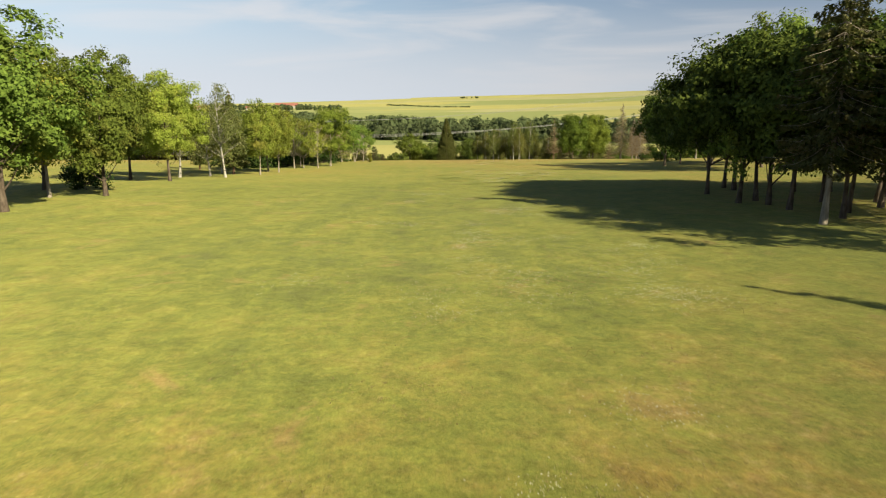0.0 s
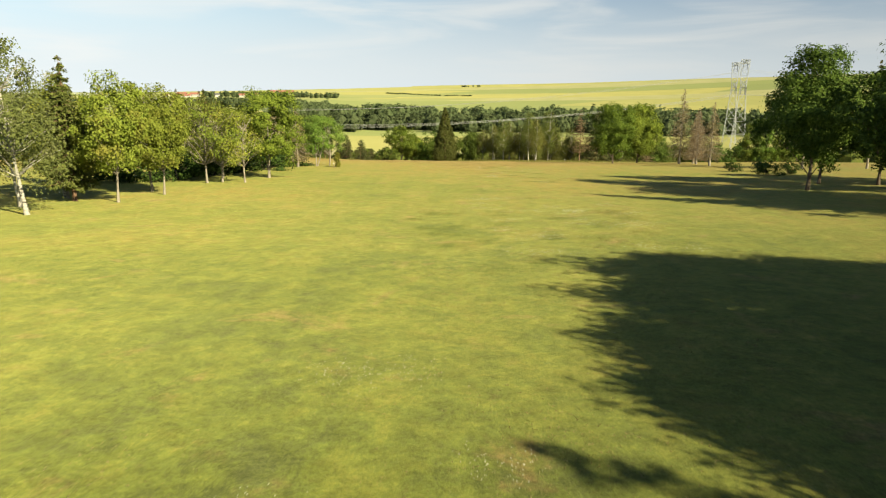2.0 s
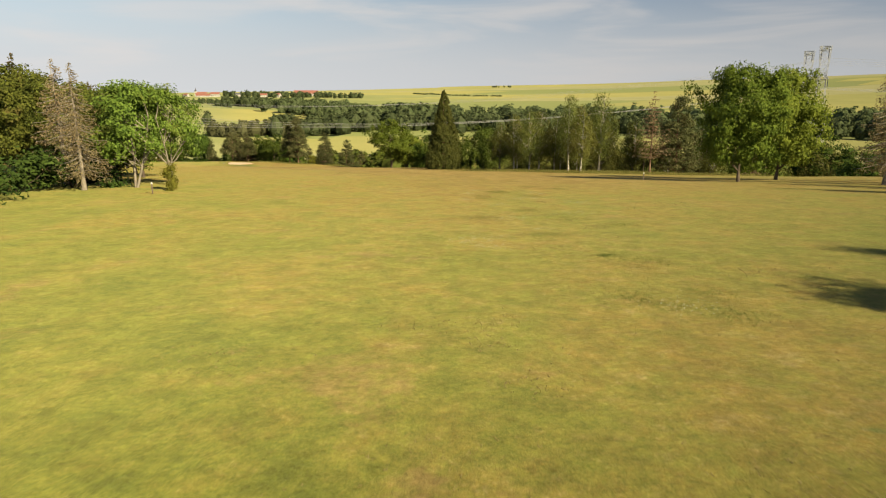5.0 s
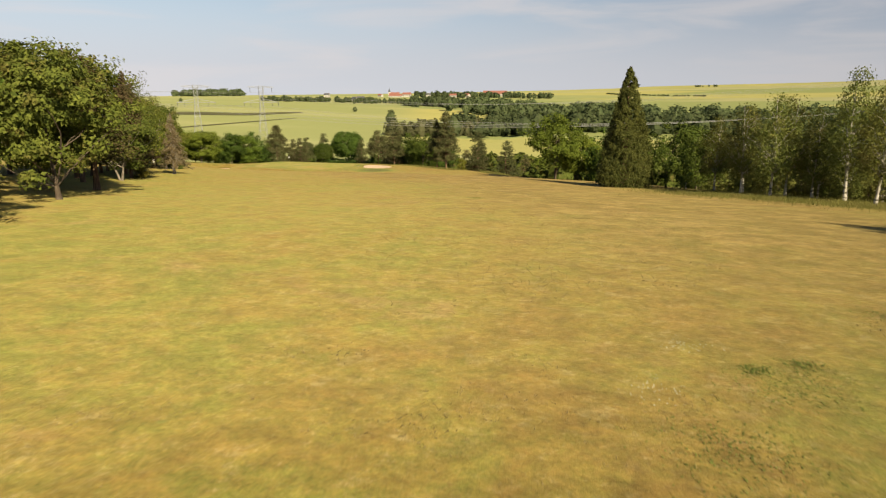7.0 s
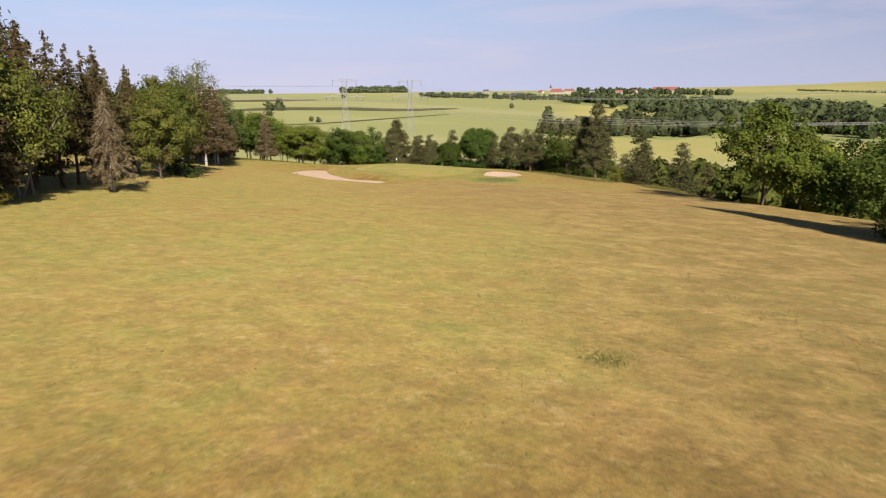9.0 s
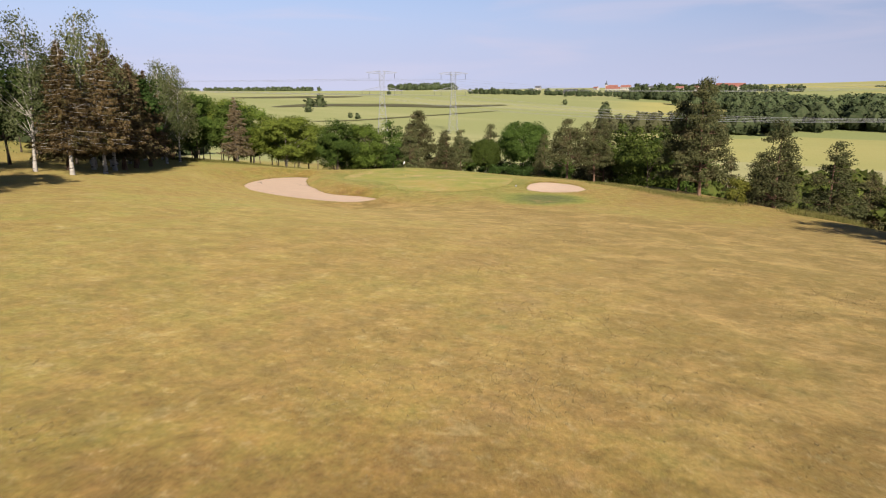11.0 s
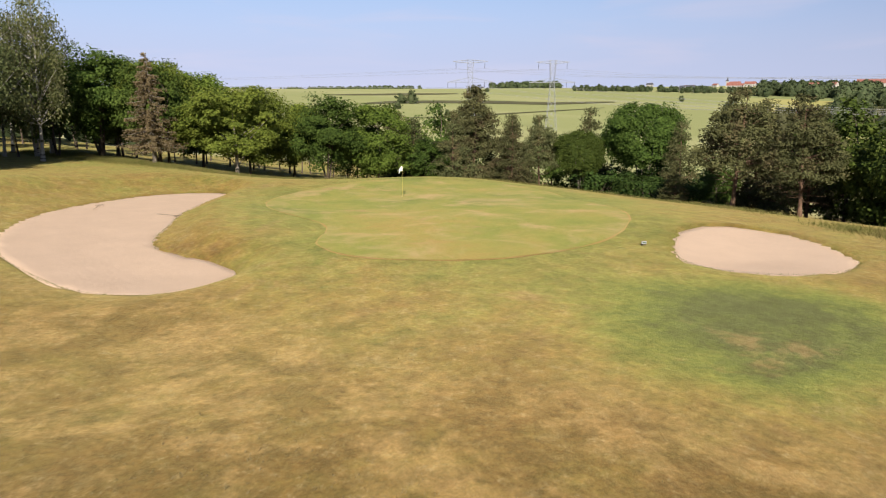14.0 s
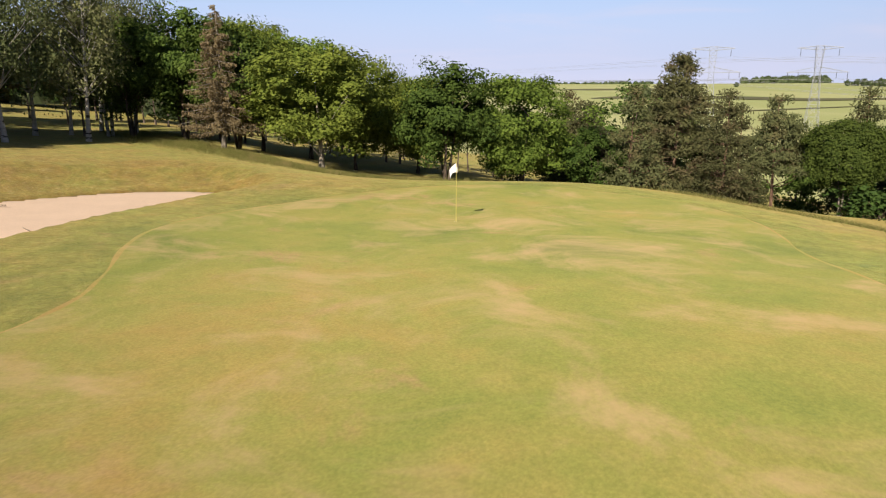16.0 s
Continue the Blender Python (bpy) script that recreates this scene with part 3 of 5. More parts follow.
def broadleaf(name, label, seed, h, r, base, clumps, per, leaf, bark, size=.30, rc=.85, trunk_r=.17, shape=None, inner=.5, multi=1, bare=0, group="", rough_limbs=9, bole=.72, fine=1.0, boughs=4):
    rng = np.random.default_rng(seed)
    shape = shape or (lambda u: np.clip(np.sin(np.pi * np.clip(u, 0, 1) ** .85 * .93 + .16), 0, 1) ** .62)
    root = tree_root(name, label, "tree", group)
    pts, u = crown_clumps(rng, clumps, h, base, r, shape, inner, .25, boughs)
    trunks, lines = [], []
    for k in range(multi):
        tb, line = stem(rng, h * bole, trunk_r * (1 if multi == 1 else .8), .25 + .3 * (multi > 1))
        if multi > 1:
            a = k / multi * 6.28 + rng.uniform(0, 1)
            spread = np.array([math.cos(a), math.sin(a), 0]) * np.linspace(.06, .22 * h * .8, len(line))[:, None]
            line = line + spread
            tb = tube(line, np.linspace(trunk_r * .85, trunk_r * .12, len(line)), 7)
        trunks.append(tb)
        lines.append(line)
    part("trunk", mesh("trunk", *joined(trunks), bark, True), root)
    limbs = []
    order = rng.permutation(len(pts))[: rough_limbs + bare]
    for i in order:
        line = lines[i % multi]
        e = pts[i]
        want = max(base * .6, e[2] - np.hypot(e[0], e[1]) * 1.15)
        s = line[np.argmin(np.abs(line[:, 2] - want))]
        limbs.append(limb(rng, s, e, trunk_r * .36, .018, 5, 0, 5))
        if bare:
            for _ in range(2):
                e2 = e + np.clip(rng.normal(size=3), -1, 1) * r * .18 + np.array([0, 0, .2])
                limbs.append(limb(rng, s + (e - s) * .6, e2, trunk_r * .16, .01, 4, 0, 4))
    tagged(part("branchwork", mesh("branchwork", *joined(limbs), bark, True), root), kind="stuff")
    v, f = leaves_on(rng, pts, int(per * 1.95 * fine ** 1.5), rc, size * .58 / fine ** .8, .60, np.array([0, 0, (base + h) * .5]))
    part("crown", mesh("crown", v, f, leaf), root)
    return root


def birch(name, label, seed, h, r, clumps=60, per=44, leaf=None, group="", multi=1):
    """A birch: a slender white stem, rising limbs and hanging twigs."""
    rng = np.random.default_rng(seed)
    root = tree_root(name, label, "tree", group)
    stems, line = [], None
    for k in range(multi):
        tb, line = stem(rng, h * .97, .15, .35, 7, 9, .08)
        if multi > 1:
            off = np.array([math.cos(k * 3.1), math.sin(k * 3.1), 0]) * np.linspace(.2, .9, len(line))[:, None]
            line = line + off
            tb = tube(line, np.linspace(.14, .015, len(line)), 7)
        stems.append(tb)
    part("trunk", mesh("trunk", *joined(stems), M_BIRCHBARK, True), root, "white bark with dark marks")
    shape = lambda u: (.35 + .65 * np.sin(np.pi * np.clip(u * .9 + .1, 0, 1)) ** .8) * (1 - .55 * u)
    pts, u = crown_clumps(rng, int(clumps * 1.3), h * .99, h * .31, r, shape, .35, .35, False)
    limbs = []
    for i in range(0, len(pts), 2):
        e = pts[i]
        s = line[np.argmin(np.abs(line[:, 2] - max(h * .2, e[2] - np.hypot(e[0], e[1]) * 1.1)))]
        limbs.append(limb(rng, s, e, .040, .008, 4, -.1, 5))
    tagged(part("branchwork", mesh("branchwork", *joined(limbs), M_BIRCHBARK, True), root, "pale rising limbs"), kind="stuff")
    per = int(per * 1.9)
    n = len(pts) * per
    drop = rng.uniform(0, 1, n) ** 1.3
    c = np.repeat(pts, per, axis=0) + np.clip(rng.normal(size=(n, 3)), -1.6, 1.6) * np.array([.34, .34, .25]) + np.array([0, 0, -1.0]) * drop[:, None] * rng.uniform(.6, 2.9, len(pts)).repeat(per)[:, None]
    out = c * np.array([1, 1, 0])
    out /= np.linalg.norm(out, axis=1)[:, None] + 1e-6
    v, f = sprays(c, out, .098, .5, rng, .8, np.array([[0, 0, -1.0]]), .6)
    part("crown", mesh("crown", v, f, leaf or M_BIRCHLEAF), root)
    return root


def spruce(name, label, seed, h, r, leaf, bark=None, tiers=26, per=8, density=1.0, base=.12, droop=.35, group="", size=.26):
    """A spruce or larch: tiers of drooping boughs with hanging twigs."""
    rng = np.random.default_rng(seed)
    root = tree_root(name, label, "tree", group)
    tb, line = stem(rng, h, .17, .12, 7, 8, .05)
    part("trunk", mesh("trunk", *tb, bark or M_PINEBARK, True), root)
    boughs, cs, al, ou = [], [], [], []
    for i in range(tiers):
        t = (i + .5) / tiers
        z = h * (base + (1 - base) * t)
        length = r * (1 - t) ** .8 * (.55 + .45 * min(1, t * 6 + .45)) + .15
        for k in range(per if t < .8 else max(4, per - 3)):
            a = k / per * 6.28 + i * 1.7 + rng.uniform(-.3, .3)
            ln = length * rng.uniform(.6, 1.18)
            d = np.array([math.cos(a), math.sin(a), 0])
            s = np.array([0, 0, z + rng.uniform(-.1, .1)])
            e = s + d * ln + np.array([0, 0, -droop * ln + .12 * ln])
            boughs.append(limb(rng, s, e, .035, .008, 3, droop * ln * .25, 4))
            m = max(3, int(ln * 20 * density * (.26 / size) ** .6))
            q = rng.uniform(.15, 1.02, m)
            p = s + (e - s) * q[:, None] + np.array([0, 0, -1]) * (droop * ln * .25 * np.sin(np.pi * q))[:, None]
            side = np.cross(d, [0, 0, 1.0])
            p = p + side * (rng.uniform(-1, 1, m) * .32 * ln * (1.1 - q) * .8)[:, None] + np.array([0, 0, -1]) * (rng.uniform(0, .28, m))[:, None]
            cs.append(p)
            al.append(np.tile(d * .7 + np.array([0, 0, -.65]), (m, 1)))
            ou.append(np.tile(d * .5 + np.array([0, 0, .6]), (m, 1)))
    tagged(part("branchwork", mesh("branchwork", *joined(boughs), bark or M_PINEBARK, True), root), kind="stuff")
    v, f = sprays(np.vstack(cs), np.vstack(ou), size * .72, .40, rng, .5, np.vstack(al), .45)
    part("crown", mesh("crown", v, f, leaf), root)
    return root


def pine(name, label, seed, h, r, base=.25, clumps=75, per=52, group="", leaf=None):
    """A black pine: reddish stem, level limbs and dense tufts of needles."""
    rng = np.random.default_rng(seed)
    root = tree_root(name, label, "tree", group)
    tb, line = stem(rng, h * .97, .19, .25, 8, 8, .10)
    part("trunk", mesh("trunk", *tb, M_PINEBARK, True), root, "reddish flaking bark")
    shape = lambda u: np.clip((1 - u) ** .78 * (.7 + .3 * np.clip(u * 5, 0, 1)) + .10, 0, 1)
    pts, u = crown_clumps(rng, int(clumps * 1.25), h, h * base, r, shape, .35, .22, 0)
    limbs = []
    for i in range(0, len(pts), 2):
        e = pts[i]
        s = line[np.argmin(np.abs(line[:, 2] - (e[2] - np.hypot(e[0], e[1]) * .25)))]
        limbs.append(limb(rng, s, e, .05, .012, 4, .05, 4))
    for i in range(10):
        a = rng.uniform(0, 6.28)
        z = h * rng.uniform(.12, .38)
        limbs.append(limb(rng, (0, 0, z), (math.cos(a) * r * .7, math.sin(a) * r * .7, z + rng.uniform(-.5, .3)), .03, .006, 3, .1, 4))
    tagged(part("branchwork", mesh("branchwork", *joined(limbs), M_PINEBARK, True), root, "bare and needled limbs"), kind="stuff")
    per = int(per * 1.9)
    n = len(pts) * per
    off = np.clip(rng.normal(size=(n, 3)), -1.6, 1.6) * np.array([.44, .44, .20])
    c = np.repeat(pts, per, axis=0) + off
    out = off / (np.linalg.norm(off, axis=1)[:, None] + 1e-6)
    v, f = sprays(c, out + np.array([0, 0, .4]), .165, .30, rng, .8, out + np.array([0, 0, .55]), .5)
    part("crown", mesh("crown", v, f, leaf or M_PINE), root)
    return root


def sequoia(name, label, seed, h, r):
    """A broad dense cone of scaly foliage down to the ground."""
    rng = np.random.default_rng(seed)
    root = tree_root(name, label, "tree", "")
    tb, line = stem(rng, h * .90, .42, .05, 9, 6, .04)
    part("trunk", mesh("trunk", *tb, M_PINEBARK, True), root)
    n = 1150
    u = np.clip((1 - rng.uniform(0, 1, n) ** .66) * 1.01, 0, .995)
    a = rng.uniform(0, 6.28, n)
    wob = 1 + .06 * np.sin(4 * a + 11 * u) + .05 * np.sin(7 * a - 17 * u + 1)
    prof = np.where(u < .10, .88 + .12 * u / .10, (1 - (u - .10) / .90) ** .80)
    rad = r * prof * wob * rng.uniform(.66, 1.0, n)
    pts = np.stack([rad * np.cos(a), rad * np.sin(a), .15 + h * u * .99], 1)
    limbs = [limb(rng, (0, 0, max(.3, p[2] + .3)), p, .05, .01, 3, 0, 3) for p in pts[::14]]
    tagged(part("branchwork", mesh("branchwork", *joined(limbs), M_PINEBARK, True), root), kind="stuff")
    per = 58
    off = np.clip(rng.normal(size=(n * per, 3)), -1.5, 1.5) * np.array([.27, .27, .34])
    off *= np.repeat(1 - .66 * u, per)[:, None]
    c = np.repeat(pts, per, axis=0) + off
    c[:, 2] = np.maximum(c[:, 2], .05)
    out = np.repeat(np.stack([np.cos(a), np.sin(a), a * 0 + .25], 1), per, axis=0) + off
    v, f = sprays(c, out, .105, .42, rng, .6, out * .6 + np.array([0, 0, .7]), .45)
    part("crown", mesh("crown", v, f, M_SEQUOIA), root)
    return root


def bush(name, label, seed, h, r, leaf, per=40, clumps=42):
    rng = np.random.default_rng(seed)
    root = tree_root(name, label, "bush", "")
    shape = lambda u: np.clip(np.sqrt(1 - np.clip(u, 0, .98) ** 2), 0, 1)
    pts, u = crown_clumps(rng, clumps, h * .92, .1, r, shape, .4, .3)
    stems = [limb(rng, (rng.uniform(-.2, .2), rng.uniform(-.2, .2), -.1), p, .035, .008, 4, 0, 4) for p in pts[::4]]
    tagged(part("branchwork", mesh("branchwork", *joined(stems), M_BARK, True), root), kind="stuff")
    v, f = leaves_on(rng, pts, int(per * 1.5), .5, .11, .55, np.array([0, 0, h * .4]))
    part("crown", mesh("crown", v, f, leaf), root)
    return root


def plant(root, own_height, spots, sink=.05):
    """Puts a tree at the first spot and copies at the rest; a spot is x, y, height, and perhaps a width factor."""
    places = []
    for k, spot in enumerate(spots):
        x, y, h = spot[:3]
        wide = spot[3] if len(spot) > 3 else 1.0
        s = h / own_height
        turn = (x * 37.3 + y * 91.7) % 360
        places.append(pose(x, y, at(x, y) - sink, 0, 0, turn) @ Matrix.Diagonal((s * wide, s * wide, s, 1)))
    for m in places[1:]:
        copy_thing(root, m)
    root.matrix_basis = places[0]
    return root


def shape_upright(u):
    return np.clip(np.sin(np.pi * np.clip(u, 0, 1) ** .9 * .94 + .12), 0, 1) ** .8


def shape_globe(u):
    return np.clip(np.sqrt(1 - (2 * np.clip(u, 0, 1) * .98 - .92) ** 2 / 1.15), 0.05, 1)


def shape_spindle(u):
    return np.clip(np.sin(np.pi * np.clip(u, 0, 1) ** .7 * .97 + .05), 0.05, 1)


# ---- the ground ----
def lines(spans):
    """Grid lines: spans of (from, to, step)."""
    out = []
    for a, b, step in spans:
        out += list(np.arange(a, b - step * .01, step))
    return np.array(out + [spans[-1][1]])


def build_ground():
    far = np.array([1.0] + [1.13**k for k in range(1, 46)])
    right = 75 + np.cumsum(4 * far)
    right = right[right < 4700]
    left = -150 - np.cumsum(4 * far)
    left = left[left > -4700][::-1]
    ahead = 362 + np.cumsum(4 * far)
    ahead = ahead[ahead < 4800]
    back = -30 - np.cumsum(6 * far)
    back = back[back > -3000][::-1]
    xs = np.concatenate([left, lines([(-150, -98, 2.0), (-98, -45, .55), (-45, 75, 1.5)]), right])
    ys = np.concatenate([back, lines([(-30, 250, 2.0), (250, 298, .55), (298, 362, 2.0)]), ahead])
    X, Y = np.meshgrid(xs, ys)
    Z = land(X, Y)
    nx, ny = len(xs), len(ys)
    i, j = np.meshgrid(np.arange(ny - 1), np.arange(nx - 1), indexing="ij")
    faces = np.stack([i * nx + j, i * nx + j + 1, (i + 1) * nx + j + 1, (i + 1) * nx + j], -1).reshape(-1, 4)
    me = mesh("ground", np.stack([X.ravel(), Y.ravel(), Z.ravel()], 1), faces, M_GROUND, True)
    # land cover: dryness, farmed or not, corn field or not
    x, y = X.ravel(), Y.ravel()
    centre = np.interp(y, [0, 60, 110, 150, 177, 219, 252, 272], [0, 3, 8, 6, -2, -25, -45, -58])
    dry = .08 + .29 * ease(55, 120, y) + .12 * np.exp(-((y - 178) / 36) ** 2) + .15 * ease(120, 175, y) + .22 * ease(185, 235, y)
    dry = dry - .08 * np.exp(-((x + 1) / 6) ** 2) * (1 - ease(40, 120, y)) + .12 * ease(3, 14, x) * (1 - ease(40, 110, y)) + .10 * ease(9, 16, -x) * (1 - ease(20, 80, y))
    dry = dry + .30 * (1 - ease(7, 24, y)) + .1 * ease(15, 30, x) * (1 - ease(100, 140, y))
    dry = dry - .26 * ease(84, 104, -x) * ease(235, 262, y)
    # less dry left of centre: paints in the yellower, brighter look opposite the sun
    dry = dry - .13 * ease(1, 16, centre - x) * ease(150, 180, y) * (1 - ease(236, 252, y))
    lush = np.exp(-(((x + 50.7) / 3.9) ** 2 + ((y - 269.5) / 5.2) ** 2) ** 2)
    dry = dry - .13 * ease(0, 14, centre - x) * ease(95, 125, y) * (1 - ease(150, 180, y))
    apron = (np.abs(x + 73) < 40) & (np.abs(y - 278) < 35)
    away = np.full(x.shape, 99.0)
    away[apron] = np.clip(-inside(rounded(GREEN_EDGE, 2), x[apron], y[apron]), 0, 99)
    dry = dry - .40 * np.exp(-(away / 3.6) ** 2) - .12 * np.exp(-(away / 8) ** 2) - .92 * lush - .26 * np.exp(-((x + 56) / 4) ** 2 - ((y - 269) / 4) ** 2)
    az = np.degrees(np.arctan2(-x, y - 150))
    d = np.hypot(x, y - 250)
    farm = ease(335, 355, y + .25 * np.abs(x)) * ease(200, 210, d)
    farm = np.maximum(ease(90, 95, d) * ease(345, 360, y), farm)
    farm = np.maximum(farm, ease(260, 300, np.abs(x)))
    corn = ease(19, 23, az) * (1 - ease(1000, 1060, d)) * ease(330, 345, y)
    # brown soil right of centre, also painted darker for the light's fall-off there
    worn = .82 * ease(-2, 8, x - centre) * .90 * ease(146, 178, y) * (1 - ease(254, 268, y)) * (1 - ease(24, 40, x - centre))
    worn = np.maximum(worn, (.34 * ease(205, 228, y) + .48 * ease(238, 250, y)) * (1 - ease(258.5, 263.5, y - 2.5 * ease(-56, -50, x))) * (1 - ease(14, 26, centre - x)))
    worn = np.maximum(worn, .48 * np.exp(-((x + 55.5) / 10) ** 2 - ((y - 260) / 4.8) ** 2))
    worn = np.maximum(worn, .18 * np.exp(-((away - 2.2) / 3.0) ** 2) * (y < 284))
    corn = np.where(farm > .02, corn, worn * (1 - lush))
    col = np.stack([dry, farm, corn, np.ones_like(dry)], 1).astype(np.float32)
    layer = me.attributes.new("cover", "FLOAT_COLOR", "POINT")
    layer.data.foreach_set("color", col.ravel())
    tagged(new("ground", me), "mown golf fairway, patchy green and dry straw grass, running out to farmed fields", "ground", kind="structure")


build_ground()


def build_bunker(edge, label):
    p = rounded(edge)
    lo, hi = p.min(0) - .8, p.max(0) + .8
    xs, ys = np.arange(lo[0], hi[0], .4), np.arange(lo[1], hi[1], .4)
    X, Y = np.meshgrid(xs, ys)
    s = inside(p, X, Y)
    Z = sand_level(edge, X, Y) - (.25 if edge is BUNKER_EAST else .08) * np.clip(s, 0, 3) / 3 + .012 * np.sin(X * 1.1 + 1) * np.sin(Y * .9)
    Z = np.where(s < -.3, Z - .3, Z)
    nx = len(xs)
    i, j = np.meshgrid(np.arange(len(ys) - 1), np.arange(nx - 1), indexing="ij")
    f = np.stack([i * nx + j, i * nx + j + 1, (i + 1) * nx + j + 1, (i + 1) * nx + j], -1).reshape(-1, 4)
    keep = s.ravel()[f].max(1) > -.3
    me = mesh("sand_bunker", np.stack([X.ravel(), Y.ravel(), Z.ravel()], 1), f[keep], M_SAND, True)
    tagged(new("sand_bunker", me), label, "bunker", kind="structure")


build_bunker(BUNKER_WEST, "crescent bunker of raked pinkish sand beside the green")
build_bunker(BUNKER_EAST, "oval bunker of raked pinkish sand beside the green")


def ring_sheet(inner, outer, lift, steps):
    """A sheet between two closed lines of as many corners, laid on the land."""
    t = np.linspace(0, 1, steps)[:, None, None]
    p = inner[None] + (outer - inner)[None] * t
    v = np.concatenate([p, height(p[..., 0], p[..., 1])[..., None] + lift], -1).reshape(-1, 3)
    n = len(inner)
    i, j = np.meshgrid(np.arange(steps - 1), np.arange(n), indexing="ij")
    k = (j + 1) % n
    return v, np.stack([i * n + j, i * n + k, (i + 1) * n + k, (i + 1) * n + j], -1).reshape(-1, 4)


def build_green():
    edge = rounded(GREEN_EDGE, 3)
    middle = edge.mean(0)
    v, f = ring_sheet(edge * .001 + middle * .999, edge, .020, 34)
    tagged(new("putting_green", mesh("putting_green", v, f[:, ::-1], M_GREEN, True)), "close-mown putting green with dry brown patches", "putting green", kind="structure")
    away = edge - middle
    away /= np.linalg.norm(away, axis=1)[:, None]
    k = 1 + .35 * np.sin(np.arange(len(edge)) * .37) + .2 * np.sin(np.arange(len(edge)) * .91)
    v, f = ring_sheet(edge, edge + away * (.12 * k)[:, None], .014, 3)
    tagged(new("green_fringe", mesh("green_fringe", v, f[:, ::-1], M_FRINGE, True)), "narrow strip of dry scalped turf round the green", "turf edge", kind="structure")


build_green()


# ---- on the green ----
def build_flagstick():
    x, y = -78.75, 281.45
    root = tagged(new("flagstick"), "yellow flagstick with a white flag standing in the hole", "flagstick")
    root.matrix_basis = pose(x, y, at(x, y) + .02)
    v, f = tube([(0, 0, -.15), (0, 0, 1.0), (0, 0, 2.10)], [.009, .008, .006], 8)
    part("pole", mesh("pole", v, f, M_POLE, True), root)
    nu, nv = 9, 6
    u, w = np.meshgrid(np.linspace(0, 1, nu), np.linspace(0, 1, nv))
    fx = -.11 * u - .05 * u * w
    fy = -.18 * u + .04 * np.sin(u * 5 + w * 2)
    fz = 2.08 - .32 * w - .20 * u + .06 * np.sin(u * 4)
    pts = np.stack([fx.ravel(), fy.ravel(), fz.ravel()], 1)
    i, j = np.meshgrid(np.arange(nv - 1), np.arange(nu - 1), indexing="ij")
    q = np.stack([i * nu + j, i * nu + j + 1, (i + 1) * nu + j + 1, (i + 1) * nu + j], -1).reshape(-1, 4)
    back = pts + np.array([.006, -.004, 0])
    part("flag", mesh("flag", np.vstack([pts, back]), np.vstack([q, q[:, ::-1] + len(pts)]), M_WHITE, True), root, "white cloth flag hanging limp")
    v, f = tube([(0, 0, -.14), (0, 0, .002)], [.054, .054], 16)
    part("cup", mesh("cup", v, f, M_WHITE), root, "white plastic hole liner")


build_flagstick()


def build_marker():
    """The small low marker beside the green."""
    x, y = -58.1, 276.2
    root = tagged(new("course_marker"), "small grey course marker on two pegs beside the green", "marker")
    root.matrix_basis = pose(x, y, at(x, y) + .0, 0, 0, 60)
    part("panel", mesh("panel", *box(0, 0, .13, .20, .05, .10), M_STEEL), root)
    part("band", mesh("band", *box(0, -.028, .13, .14, .006, .05), M_DARKLEAF), root, "green band")
    for sx in (-.08, .08):
        part("peg", mesh("peg", *tube([(sx, 0, -.06), (sx, 0, .08)], [.015, .015], 6), M_WOOD, True), root)


build_marker()


def build_rakes():
    first = None
    for x, y, turn in ((-89.6, 265.6, 150), (-84.0, 267.7, 20)):
        m = pose(x, y, (float(sand_level(BUNKER_WEST, x, y)) if x < -60 else at(x, y)) + .03, 0, 0, turn)
        if first is not None:
            copy_thing(first, m)
            continue
        first = tagged(new("bunker_rake", None), "dark wooden bunker rake lying at the edge of the sand", "rake", "bunker rakes")
        part("handle", mesh("handle", *tube([(-.8, 0, .01), (.75, 0, .03)], [.013, .013], 6), M_WOOD, True), first)
        rake_head = part("head", mesh("head", *box(.78, 0, .03, .03, .50, .03), M_WOOD), first)
        for k in range(8):
            part("tine", mesh("tine", *tube([(.78, -.24 + k * .07, .03), (.80, -.24 + k * .07, -.05)], [.008, .005], 5), M_WOOD, True), rake_head)
        first.matrix_basis = m


build_rakes()


def build_stakes():
    first = None
    for x, y, h in ((-16.1, 149.8, .9), (24.5, 168.5, .8)):
        m = pose(x, y, at(x, y) - .05) @ Matrix.Diagonal((1, 1, h, 1))
        if first is None:
            first = tagged(new("distance_post"), "thin dark wooden distance post with a pale top on the grass", "post", "distance posts")
            shaft = part("post", mesh("post", *box(0, 0, .42, .08, .08, .84), M_WOOD), first)
            part("cap", mesh("cap", *box(0, 0, .92, .085, .085, .16), M_WHITE), shaft, "pale painted top")
            m0 = m
        else:
            copy_thing(first, m)
    first.matrix_basis = m0


build_stakes()

# ---- trees along the west side ----
SIDE = "trees along the fairway"
plant(broadleaf("oak", "tall green broadleaf tree with a thick trunk in the fairway row", 1, 14, 4.2, 3.3, 190, 44, M_ASH, M_BARK, .32, .85, .24, multi=1, group=SIDE, fine=1.5, inner=.35), 14,
      [(-30.1, 45.6, 13.5, 1.1), (-28.8, 57.2, 12.0, .9), (-36, 50, 15), (-38, 64, 13), (22.4, 44.9, 12.4, .8)])
plant(broadleaf("ash_tree", "green broadleaf tree with pale trunk in the fairway row", 2, 12, 3.5, 3.3, 150, 40, M_LIGHTASH, M_PALEBARK, .30, .8, .15, group=SIDE, fine=1.55, inner=.3, bare=14), 12,
      [(-32.6, 55.4, 11.6), (-38.5, 95, 12.5, .85), (-26.8, 99.5, 10.8, .85), (-25.8, 106.8, 10.3, .85), (-33, 103, 10.3, .9), (-28.2, 109.8, 10, .9)])
